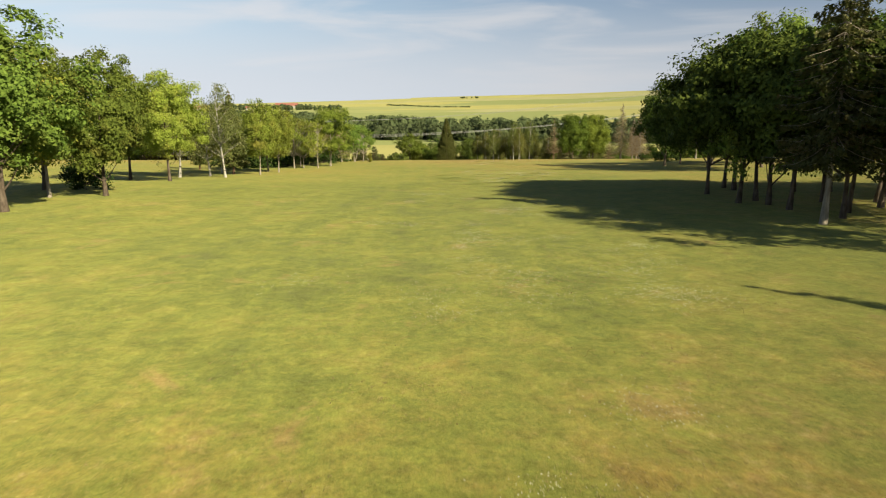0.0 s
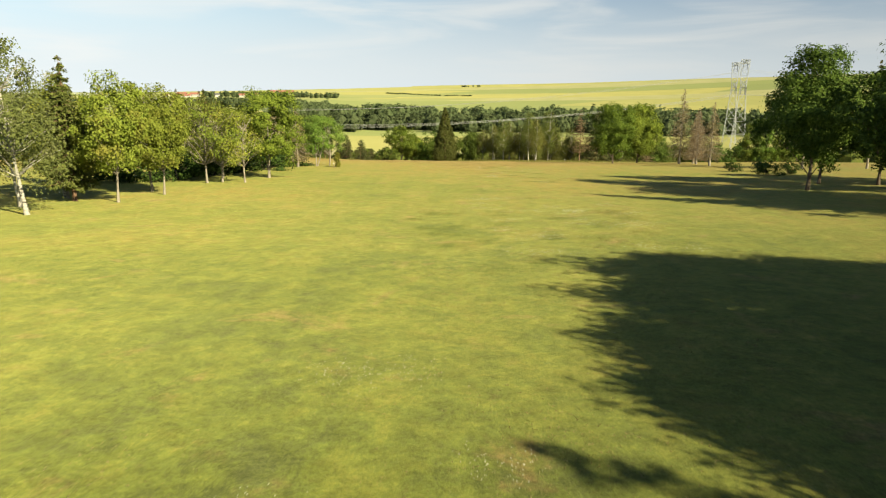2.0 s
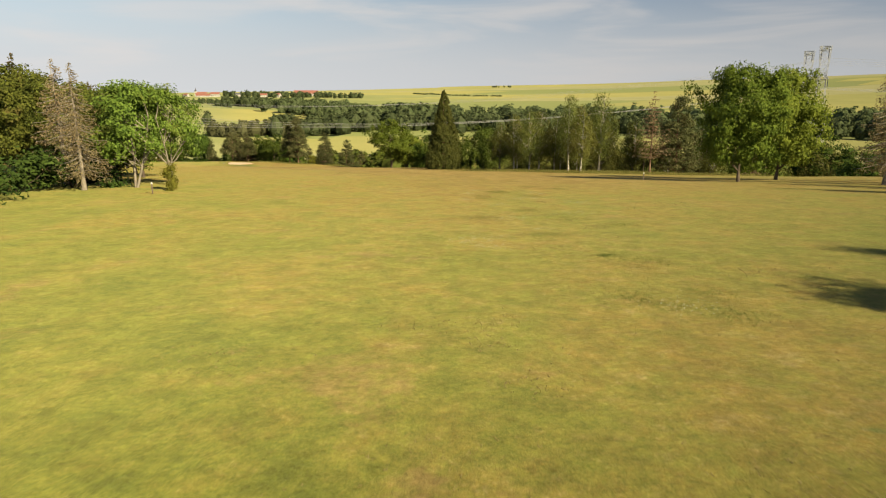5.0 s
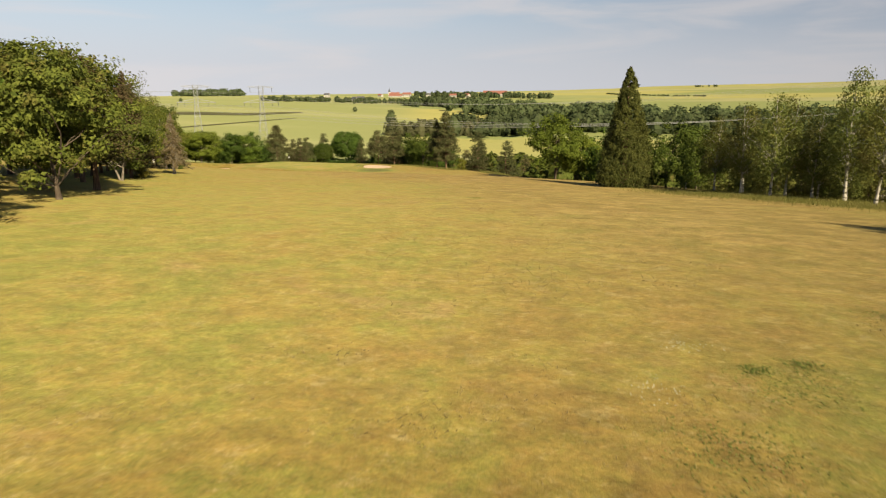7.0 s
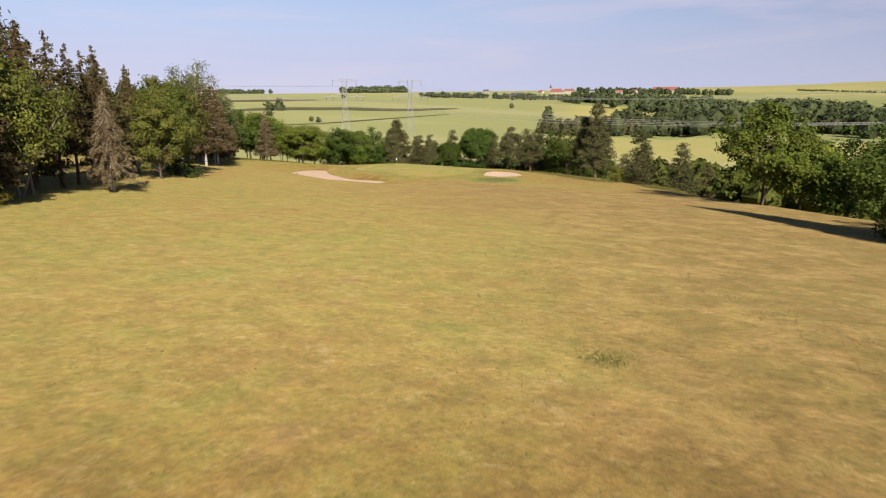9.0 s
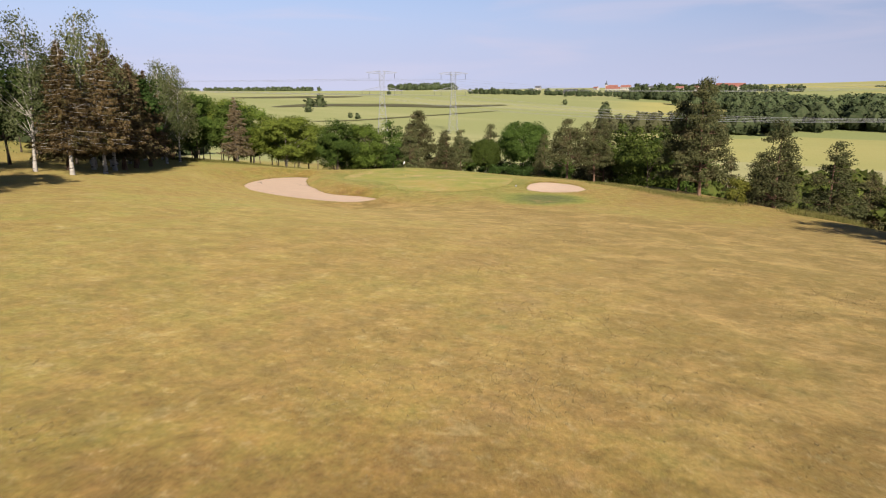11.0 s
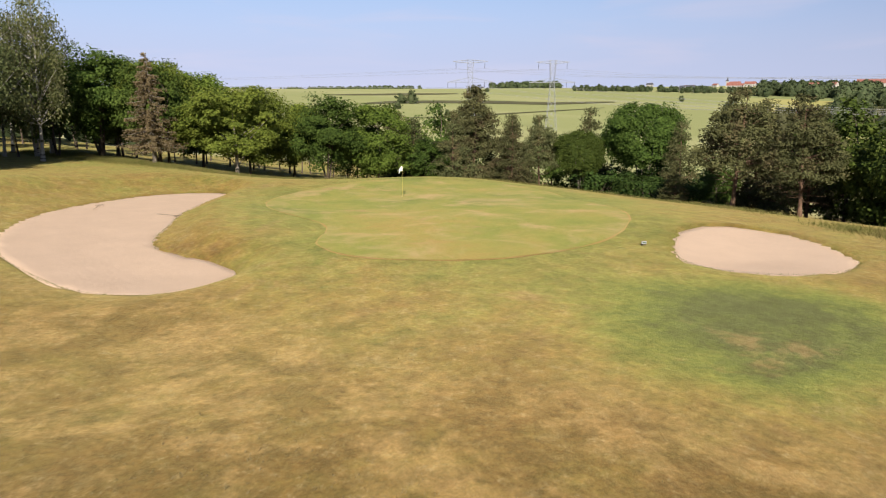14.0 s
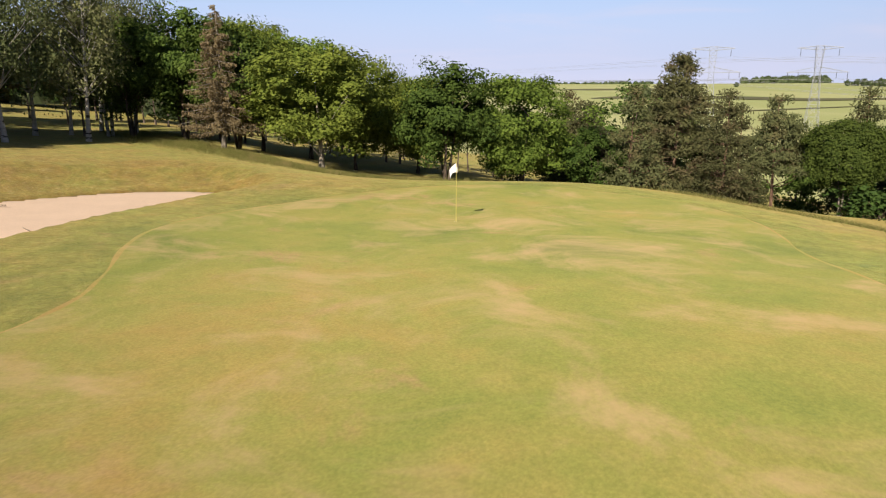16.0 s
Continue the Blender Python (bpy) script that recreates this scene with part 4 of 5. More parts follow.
plant(broadleaf("leaning_ash", "broadleaf tree with a leaning dark trunk in the fairway row", 3, 13, 3.9, 3.6, 165, 42, M_LIGHTASH, M_BARK, .30, .85, .19, multi=1, group=SIDE, fine=1.9, inner=.35), 13,
      [(-32.0, 79.0, 12.4, .95), (-39, 84, 13)])
plant(birch("birch", "slender white birch with thin hanging foliage", 4, 12.5, 3.2, 64, 44, M_BIRCHPALE, SIDE), 12.5, [(-29, 90.3, 12.6, 1.05), (-35.4, 90.8, 12.6, 1.1), (-33, 96, 10.5, 1.1), (-33.8, 104, 11.5)])
plant(spruce("narrow_spruce", "narrow olive green spruce among the fairway trees", 5, 12.5, 2.3, M_SEQUOIA, group=SIDE), 12.5,
      [(-31, 100.4, 12.4), (-29, 129, 11.1, .8), (-42, 117, 10), (-33, 136, 9.5)])
plant(broadleaf("half_bare_ash", "thin pale-stemmed tree with half-bare twigs", 6, 9, 3.0, 2.4, 50, 20, M_LIGHTASH, M_PALEBARK, .24, .8, .12, bare=34, multi=1, group=SIDE, inner=.3, fine=1.5), 9,
      [(-26.0, 119.5, 10.2), (-24.6, 120.6, 8.6), (-22.0, 120.8, 8.6), (-46.2, 198.2, 8.6), (-26.2, 126, 9)])
plant(broadleaf("forked_ash", "broadleaf tree with a pale forking trunk and bare lower boughs", 53, 9, 2.9, 2.8, 84, 40, M_ASH, M_PALEBARK, .27, .8, .16, multi=2, bare=16, group=SIDE, fine=1.5, boughs=5, inner=.3), 9,
      [(-19.7, 154.5, 8.2), (-18.0, 157.0, 8.1, .9)])
plant(broadleaf("maple", "dense bright green maple with short trunk", 7, 10.5, 3.6, 2.7, 130, 44, M_MAPLE, M_PALEBARK, .27, .8, .17, shape=shape_globe, group=SIDE, fine=1.5), 10.5,
      [(-20.8, 127.2, 11.0), (-106, 283.8, 8.6, 1.5)])
plant(spruce("dead_larch", "dead brown larch with bare thin boughs", 8, 9.5, 2.4, M_BROWN, M_PALEBARK, 24, 7, .72, .14, .36, size=.10), 9.5,
      [(-22.2, 151.4, 9.6), (43.6, 161.5, 13.2, .85), (45.9, 159.5, 9.6, .95), (45.4, 152.4, 10.4, .95), (50.5, 172, 10.5), (47.6, 165.5, 9.4), (-27, 157, 10.5, 1.1)])
plant(spruce("weeping_larch", "dead pinkish brown larch with an umbrella of hanging twigs", 51, 7, 1.9, M_BROWN, M_PALEBARK, 15, 9, 2.4, .34, 1.05, size=.10), 7, [(-46.0, 203.3, 6.9)])
plant(spruce("rusty_larch", "tall larch with white trunk, green boughs turning rusty at the top", 52, 11.3, 3.0, M_RUSTLARCH, M_BIRCHBARK, 24, 8, 1.6, .20, .22, size=.15), 11.3,
      [(-80.4, 238.4, 11.4), (-83, 242.6, 11.6), (-88.4, 246.3, 12.1, 1.1), (-95, 249.5, 14.6), (-102, 253.5, 15.2), (-111, 257.5, 13.2), (-113.5, 261, 13.4)])
plant(spruce("browning_spruce", "tall spruce turning rusty brown", 9, 11, 2.7, M_RUSTY, None, 26, 8, 1.15, .14, .30, size=.24), 11,
      [(-85.5, 240.5, 11.4, 1.2), (-91.5, 249, 12.2, 1.2), (-95.5, 252.5, 12.0, 1.2), (-101, 257.5, 12.0, 1.1), (-106, 258.5, 13.2, 1.1), (-51.4, 198.2, 11.4), (-55, 202.8, 11.8), (-49.7, 200, 10.4, .9), (-43, 193.7, 10.4, 1.0), (-61, 212, 10.8, .9)])
plant(spruce("withered_spruce", "half-dead rusty brown spruce with thin boughs and pale trunk", 44, 10, 2.9, M_WITHERED, M_PALEBARK, 24, 8, 1.8, .16, .30, size=.13), 10, [(-110.2, 277.5, 10.4)])
plant(broadleaf("ivy_oak", "broad dark green tree in the grove", 10, 10.5, 4.0, 2.3, 140, 46, M_GROVE, M_BARK, .28, .8, .19, group="grove trees", fine=1.25), 10.5,
      [(-24.5, 160.5, 8.2, .9), (-27.6, 171.6, 8.9), (-35, 177, 9.6), (-31, 166, 9), (-38.5, 170, 10), (-47, 192.8, 11.2),
       (-57.2, 215, 7.4, .8), (-62, 219.5, 8.6, .8), (-66, 223, 10, .8), (-52, 188, 12), (-44, 178, 12)])
plant(broadleaf("forked_hawthorn", "small tree with a pale forked trunk at the grove edge", 11, 7, 3.0, 1.9, 84, 36, M_GROVE, M_PALEBARK, .22, .7, .14, multi=3, bare=12, group="grove trees", fine=1.5), 7,
      [(-41.1, 190.4, 6.2, 1.1), (-45.4, 197.0, 7.4, .8)])
plant(spruce("grove_spruce", "tall dark spruce with browning tip in the grove", 12, 13.5, 2.9, M_GROVESPRUCE, None, 24, 7, 1.0, .26, .35, size=.20), 13.5,
      [(-32.3, 179, 9.6, 1.7), (-40.5, 185.5, 11.4, 1.2), (-44.7, 188.8, 11.8, 1.3), (-50.2, 202.2, 10.8), (-52.5, 204.7, 10.4), (-55.5, 207.6, 10.4), (-57, 210.2, 9.3), (-60, 214.1, 9.9), (-69.3, 220.3, 10.7), (-49, 184, 14.6), (-64, 206, 14), (-68, 216, 12.5), (-72, 222, 11.5)])
plant(birch("grove_birch", "tall birch with grey-green hanging crown", 13, 12.5, 3.4, 70, 46, M_BIRCHLEAF, "birches near the green"), 12.5,
      [(-83, 236.5, 13.4), (-121.4, 271.7, 15.6), (-124.5, 269, 14.5), (-108, 264, 14), (-88, 244, 15.5), (-112, 268.5, 14.2), (-107, 258, 14), (-115.5, 264.9, 13.2), (-118.5, 267, 11.6), (-112, 258, 13.2)])
plant(birch("twin_birch", "birch with two white stems side by side", 14, 13, 3.6, 76, 36, M_BIRCHLEAF, "birches near the green", 2), 13, [(-119, 269.8, 13.8), (-92, 246, 12.5)])
plant(bush("golden_bush", "upright yellow-green bush at the edge of the fairway", 48, 3, 1.0, M_YELLOW, 44, 40), 3, [(-15.9, 152.6, 2.3, .55), (-42.4, 194.4, 1.5), (-36.5, 284.5, 2.8, 1.0)])
# some behind the fan maple are added to fill in its dark shade
plant(bush("evergreen_bush", "low dense dark evergreen bush", 15, 3, 1.9, M_DARKLEAF), 3,
      [(-59.7, 219.1, 2.3), (-39, 73, 3), (-34, 64, 2.6), (-31, 123.5, 3.6, 1.4), (-29, 130, 3.6, 1.4), (-27, 136, 3.4, 1.4), (-25, 142, 3.2, 1.3), (-27, 149, 3.6, 1.5), (-24.5, 154, 3.4, 1.3), (-27, 160, 3.4, 1.4),
       (39.7, 130.6, 1.7, .9), (43.6, 130.2, 1.6, .9), (40.6, 123, 2.3, .9), (44, 124.5, 1.8), (-37, 121, 4, 1.5), (-36, 130, 4, 1.5), (-33, 140, 4, 1.5), (-84, 322, 3.6, 1.5), (-88, 321.5, 3.4, 1.4), (-80.5, 318, 3, 1.4), (-79, 326.5, 3.0, 1.6), (-75.8, 320, 2.8, 1.6), (-82, 331, 3.0, 1.7), (-90, 333.5, 4.2, 1.9), (-86, 335, 4.2, 1.9), (-94, 331, 3.6, 1.8), (-76, 314, 2.6, 1.4)])

# ---- trees along the east side ----
plant(spruce("drooping_spruce", "large dark spruce with drooping boughs", 21, 15, 4.0, M_SPRUCE, M_PALEBARK, 20, 7, 1.7, .25, .42, size=.20), 15,
      [(21.2, 36.2, 15.0), (29.5, 40, 14.5), (27.5, 33, 14.5), (34, 84, 15.5, .9), (52.4, 137, 16, .85), (61, 136, 15, .8), (26, 7, 13, .6)])
plant(broadleaf("lime_tree", "dense dark green broadleaf tree with dark trunk", 22, 12.5, 4.5, 4.6, 165, 40, M_OAK, M_BARK, .30, .9, .19, inner=.45, group="grove by the fairway", fine=1.2), 12.5,
      [(21.4, 53.0, 10.5), (24.6, 57.4, 10.8), (24.6, 55.4, 12.1), (22.8, 47.6, 11.6), (20.9, 46.2, 11.0), (22.4, 42.2, 11), (23.6, 38.4, 11), (28.5, 35, 11.4), (28.6, 53.5, 12.3), (31, 52.6, 12.6), (34.6, 52, 11.5), (37, 45, 12), (45, 46, 13), (27, 46.5, 11.3), (30.5, 46, 11.7), (25.2, 40.6, 11.5, .9), (28.8, 43, 11.7), (31.5, 38, 11.7), (40, 80, 12), (37, 92, 12), (42, 87, 12.5), (24.5, 27.5, 12.5)])
plant(broadleaf("hornbeam", "tall upright dense green tree on a short trunk", 23, 13.2, 3.6, 2.3, 170, 48, M_OAK, M_BARK, .27, .85, .18, shape=shape_upright, group="fairway oaks", fine=1.3), 13.2,
      [(34.7, 103.1, 13.0), (39.5, 109.8, 13.6, .75), (43.4, 106.5, 11.2), (50, 112, 10.5), (47, 96, 12.5), (53, 103, 12)])
plant(broadleaf("round_oak", "round-headed oak with dark trunk", 24, 12, 4.6, 2.2, 230, 48, M_MAPLE, M_BARK, .30, .9, .21, shape=shape_globe, group="fairway oaks", fine=1.3, boughs=5), 12,
      [(33.2, 167.2, 10.8, .78), (39.6, 173.6, 11.2, .80)])
plant(birch("pale_birch", "light birch with a white stem and thin foliage beyond the rough", 25, 11, 2.9, 80, 42, M_BIRCHGREEN, "birches beyond the rough"), 11,
      [(14.7, 216.8, 9.8), (16.9, 212.5, 10.4), (19, 217.2, 10.6), (24.2, 228.4, 9.8), (23.4, 212.5, 12.8, .9), (24.3, 206.2, 10.8), (28.4, 213, 13.4, .9), (22, 220, 10), (30.5, 222, 11), (33, 236, 12), (38.5, 252, 14), (27.6, 230, 11),
       (16, 228, 9.5), (12.6, 224, 9), (35, 218, 10.5), (10, 244, 9), (42, 220, 10), (48, 216, 11)])
plant(broadleaf("scrub_tree", "olive green scrub tree behind the birches", 47, 9, 3.4, .6, 64, 30, M_BIRCHGREEN, M_BARK, .27, .9, .12, group="scrub beyond the rough"), 9,
      [(12 + k * 4.7 % 92, 246 - (k * 4.7 % 92) * .30 + (k * 7.9 % 17), 7.5 + (k * 2.3 % 4)) for k in range(31)])
plant(spruce("dead_pine", "dead bare pine with rusty level boughs", 26, 12.5, 3.2, M_BROWN, M_PINEBARK, 18, 6, .35, .2, .05, size=.2), 12.5, [(35.2, 207.2, 13.0), (54, 214, 11)])
plant(sequoia("sequoia", "tall dense cone-shaped sequoia with foliage to the ground", 27, 14.6, 3.55), 14.6, [(2.3, 226.2, 14.4)])
plant(broadleaf("copse_tree", "dark green broadleaf tree in the valley copse", 28, 9, 3.6, 1.0, 90, 36, M_OAK, M_BARK, .28, .85, .15, group="valley copse"), 9,
      [(7.2, 229.4, 8), (0.5, 256, 9.5), (-3.3, 265.5, 10.8), (-60.3, 313.4, 10.2), (-56, 310.5, 10), (-51, 309, 10.5), (-52.5, 303, 8.4), (-56, 307, 8, .9), (-48, 306, 7.5), (-115, 320, 11.8), (-118, 328, 10), (-124, 318, 9), (-102, 330, 8.5),
       (30, 268, 9), (55, 268, 10), (66, 240, 11), (75, 232, 11), (60, 226, 10), (85, 222, 11), (72, 214, 9)])
plant(broadleaf("lime_green_tree", "low dense tree with yellow-green edge", 29, 8, 3.0, .7, 100, 44, M_OAK, M_BARK, .25, .75, .13, shape=shape_globe, group="valley copse", fine=1.3), 8,
      [(11.2, 238.3, 8.4), (-72, 316, 4.2), (-118, 306, 7), (-100, 304, 5.5), (-110, 303, 6.5)])
plant(broadleaf("valley_oak", "spreading green oak below the fairway", 30, 11.5, 4.4, 2.6, 150, 46, M_MAPLE, M_BARK, .29, .9, .2, multi=2, group="valley copse"), 11.5, [(-11.8, 261, 11.6), (-8.5, 266, 9.5), (-2, 274, 10)])
PINES = "black pines round the green"
plant(pine("black_pine", "tall black pine with reddish trunk", 31, 12, 3.3, .16, 130, 44, PINES), 12,
      [(-41.1, 287.4, 12.6, .82), (-62.5, 311, 8.8), (-44.4, 290.4, 10.4, .9), (40.2, 210.2, 13.2), (51, 232, 12)])
plant(pine("dense_pine", "broad dense grey-green pine with a smooth conical outline", 45, 12, 4.3, .03, 230, 56, PINES), 12, [(-104, 316, 13.7, .95)])
plant(pine("open_pine", "black pine with a bare reddish lower trunk", 46, 10, 3.4, .36, 95, 52, PINES), 10, [(-67, 307.2, 10.0), (-94.7, 317.7, 9.7, .8), (-60.6, 303.2, 8.0)])
plant(pine("young_pine", "bushy black pine with needles low down", 32, 9.5, 3.0, .06, 115, 31, PINES), 9.5,
      [(-33.2, 286, 8.8), (-29.2, 297, 9.4), (-101, 320.5, 10, .8), (-91.8, 308.7, 7.8, .9), (-70.5, 321.7, 11, .9), (-67, 320.5, 11.5, .9), (-79.5, 323, 8.6, .8), (-97, 305, 8.4, .9), (-95.5, 329.5, 11.6, .8), (-108, 309, 8.5, 1.1), (-92, 312, 3.5, 1.1), (-73, 309, 3.6), (-57, 317, 9), (-49, 312, 9.5), (-45, 317, 9), (-112, 310, 9.6), (-26, 303, 8), (-38, 303, 8), (-70, 322, 9), (-64, 328, 9)])
plant(broadleaf("fan_maple", "round green tree with pale stems fanning from the ground", 33, 10, 3.9, 3.3, 300, 40, M_OAK, M_PALEBARK, .27, .7, .13, shape=shape_globe, multi=4, group="trees behind the green", fine=1.6, boughs=0, inner=.72, rough_limbs=4), 10,
      [(-86.0, 326.5, 11.0, 1.08), (-90.5, 320, 7.4, .9)])
plant(broadleaf("purple_plum", "low dark purple-leaved tree", 34, 5.5, 2.6, .5, 80, 40, M_PURPLE, M_BARK, .22, .7, .1, group="trees behind the green"), 5.5, [(-103.5, 307.5, 5.8)])
plant(broadleaf("linden", "dense spreading green tree behind the green", 35, 9, 3.8, 2.5, 165, 46, M_MAPLE, M_BARK, .27, .8, .17, shape=shape_globe, group="trees behind the green", fine=1.5), 9,
      [(-103.5, 299.5, 8.7, 1.05), (-112, 294, 8.0), (-118, 286, 10.2), (-124, 279, 10.2), (-111, 288, 8.6, .95), (-116.5, 281.5, 10.2, .8)])
plant(broadleaf("upright_hornbeam", "upright dark green tree behind the green", 36, 9, 2.7, 2.2, 125, 46, M_OAK, M_BARK, .26, .75, .15, shape=shape_upright, multi=3, group="trees behind the green", fine=1.5), 9,
      [(-103.5, 292.8, 9.0, 1.05), (-118.3, 275.5, 10.6), (-118.6, 271.5, 9.4), (-113, 279, 9.8)])
plant(broadleaf("grove_ash", "tall slender tree with bare lower trunk in the grove", 37, 11, 3.0, 4.2, 44, 24, M_OAK, M_BARK, .30, .9, .14, group="trees behind the green"), 11,
      [(-118 - (k * 7.3 % 38), 268 + (k * 11.9 % 44), 7.6 + (k * 3.7 % 1.6)) for k in range(34)])
plant(broadleaf("dark_grove_tree", "broadleaf tree in the grove, leaf colour darkened for its shade", 38, 12, 3.6, 3.4, 75, 34, M_DARKLEAF, M_BARK, .31, .95, .16, group="trees behind the green"), 12,
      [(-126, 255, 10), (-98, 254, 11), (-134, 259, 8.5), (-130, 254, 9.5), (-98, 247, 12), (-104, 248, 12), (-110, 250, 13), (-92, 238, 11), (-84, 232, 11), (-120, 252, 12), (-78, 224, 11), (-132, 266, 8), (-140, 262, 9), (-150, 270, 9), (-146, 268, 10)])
plant(broadleaf("poplar", "narrow upright poplar in a row", 39, 14, 1.15, .8, 80, 36, M_ASH, M_BARK, .28, .7, .15, shape=shape_spindle, group="poplar row"), 14,
      [(73 + 2.15 * k, 200 - .5 * k, 11.5 + (k * 3) % 4 * .4) for k in range(6)])


# ---- woods, hedges and grass: too many to count ----
def cloud_trees(name, label, spots, seed, material, cards=230, kind="stuff"):
    """Many far trees as one mesh: each an uneven heap of leaf sprays round a dark heart."""
    rng = np.random.default_rng(seed)
    bases = []
    for b in range(7):
        shape = (lambda u: np.clip(np.sin(np.pi * np.clip(u, 0, 1) ** .8 * .95 + .12), 0, 1) ** .6)
        wide = .36 + .05 * (b % 4)
        pts, u = crown_clumps(rng, 26, .97, .10, wide, shape, .6, .35, False)
        per = cards // 26
        away = rng.normal(size=(len(pts) * per, 3))
        away /= np.linalg.norm(away, axis=1)[:, None]
        c = np.repeat(pts, per, axis=0) + away * np.array([.10, .10, .075]) * rng.uniform(.5, 1.1, (len(pts) * per, 1))
        c[:, 2] = np.maximum(c[:, 2], .02)
        a = np.arange(7) / 7 * 6.283
        rings = [np.stack([np.cos(a) * w, np.sin(a) * w, a * 0 + z], 1) for w, z in ((wide * .55, .06), (wide * .80, .35), (wide * .68, .62), (wide * .25, .86))]
        heart = np.vstack(rings) * np.concatenate([rng.uniform(.8, 1.15, (28, 2)), np.ones((28, 1))], 1)
        heart = np.vstack([heart, [(0, 0, .93)]])
        i, j = np.meshgrid(np.arange(3), np.arange(7), indexing="ij")
        k = (j + 1) % 7
        hf = np.concatenate([np.stack([i * 7 + j, i * 7 + k, (i + 1) * 7 + k], -1).reshape(-1, 3), np.stack([i * 7 + j, (i + 1) * 7 + k, (i + 1) * 7 + j], -1).reshape(-1, 3), [(21 + q, 21 + (q + 1) % 7, 28) for q in range(7)]])
        sv, sf = sprays(c, away * .6 + (c - np.array([0, 0, .40])) * 1.5, .058 * math.sqrt(230 / cards), .8, rng, .8)
        bases.append(joined([(heart, hf), (sv, sf)]))
    vs, fs, n = [], [], 0
    for k, (x, y, h, z) in enumerate(spots):
        v, f = bases[k % 7]
        a = rng.uniform(0, 6.28)
        w = h * rng.uniform(.85, 1.35)
        vx, vy = v[:, 0] * math.cos(a) - v[:, 1] * math.sin(a), v[:, 0] * math.sin(a) + v[:, 1] * math.cos(a)
        vs.append(np.stack([x + vx * w, y + vy * w, z + v[:, 2] * h], 1))
        fs.append(f + n)
        n += len(v)
    ob = new(name, mesh(name, np.vstack(vs), np.vstack(fs), material))
    return tagged(ob, label, "woodland", kind=kind)


def belt(points, width, count, h0, h1, seed):
    """Spots strewn along a line."""
    rng = np.random.default_rng(seed)
    p = np.array(points, float)
    seg = np.linalg.norm(np.diff(p, axis=0), axis=1)
    t = rng.uniform(0, seg.sum(), count)
    k = np.clip(np.searchsorted(np.cumsum(seg), t), 0, len(seg) - 1)
    s = (t - np.concatenate([[0], np.cumsum(seg)])[k]) / seg[k]
    c = p[k] + (p[k + 1] - p[k]) * s[:, None] + rng.normal(size=(count, 2)) * width * .4
    return [(x, y, rng.uniform(h0, h1), at(x, y) - .3) for x, y in c]


cloud_trees("river_wood", "mixed green wood along the valley floor", belt([(-150, 640), (-112, 660), (-40, 690), (60, 660), (200, 620), (420, 560)], 45, 400, 10, 17, 51), 51, M_WOODS)
cloud_trees("spinney", "grey-green spinney reaching into the corn field", belt([(-188, 606), (-165, 606), (-130, 640), (-100, 680)], 16, 70, 6, 14, 65), 65, M_SPINNEY)
cloud_trees("middle_wood", "belt of dark trees across the valley", belt([(-200, 960), (-150, 880), (0, 800), (160, 740), (380, 660), (560, 600)], 60, 460, 12, 19, 52), 52, M_WOODS)
cloud_trees("slope_copse", "loose trees and scrub on the slope below the course", belt([(-40, 330), (-10, 310), (20, 298), (90, 290), (140, 280), (190, 250)], 36, 130, 6, 11, 53), 53, M_GROVE, 420)
cloud_trees("village_trees", "trees round the far village", belt([(-551, 1011), (-440, 1030), (-347, 1027)], 24, 120, 4, 9, 54) + belt([(-330, 1010), (-260, 1000), (-190, 985)], 34, 110, 9, 15, 66) + belt([(-420, 1300), (-300, 1420), (-220, 1440)], 40, 70, 8, 13, 55), 54, M_WOODS, 156)
WOOD_HILL = [(-1004, 1387), (-968, 1421), (-927, 1458)]
cloud_trees("skyline_wood", "dark wood on the far skyline", belt([(-1500, 1180), (-1380, 1260), (-1250, 1330)], 40, 110, 8, 13, 56) + belt(WOOD_HILL, 40, 80, 11, 18, 57) + belt([(-1800, 1050), (-1500, 1200)], 20, 40, 9, 12, 58), 56, M_WOODS, 156)
cloud_trees("field_trees", "single trees and bushes in the fields", [(x, y, h, at(x, y) - .3) for x, y, h in ((-513, 675, 13), (-520, 668, 10), (-470, 620, 7), (-400, 600, 5), (-388, 596, 5), (-341, 858, 6), (-620, 900, 6), (-240, 725, 13))]
            + belt([(60, 1950), (110, 1930)], 5, 10, 4, 6, 59), 59, M_WOODS, 312)
cloud_trees("field_hedge", "dark hedge line across the far slope", belt([(-128, 1700), (-80, 1620), (-35, 1563), (10, 1535), (70, 1515)], 5, 130, 2.5, 4, 67), 67, M_WOODS, 78)
cloud_trees("behind_wood", "wood closing the course behind and beside", belt([(-120, 10), (-130, 100), (-120, 160), (-150, 220)], 26, 80, 10, 14, 62) + belt([(80, -20), (95, 60), (105, 100)], 24, 60, 10, 14, 63)
            + belt([(-150, 215), (-190, 260), (-230, 330)], 26, 60, 9, 13, 64), 62, M_WOODS, 420)


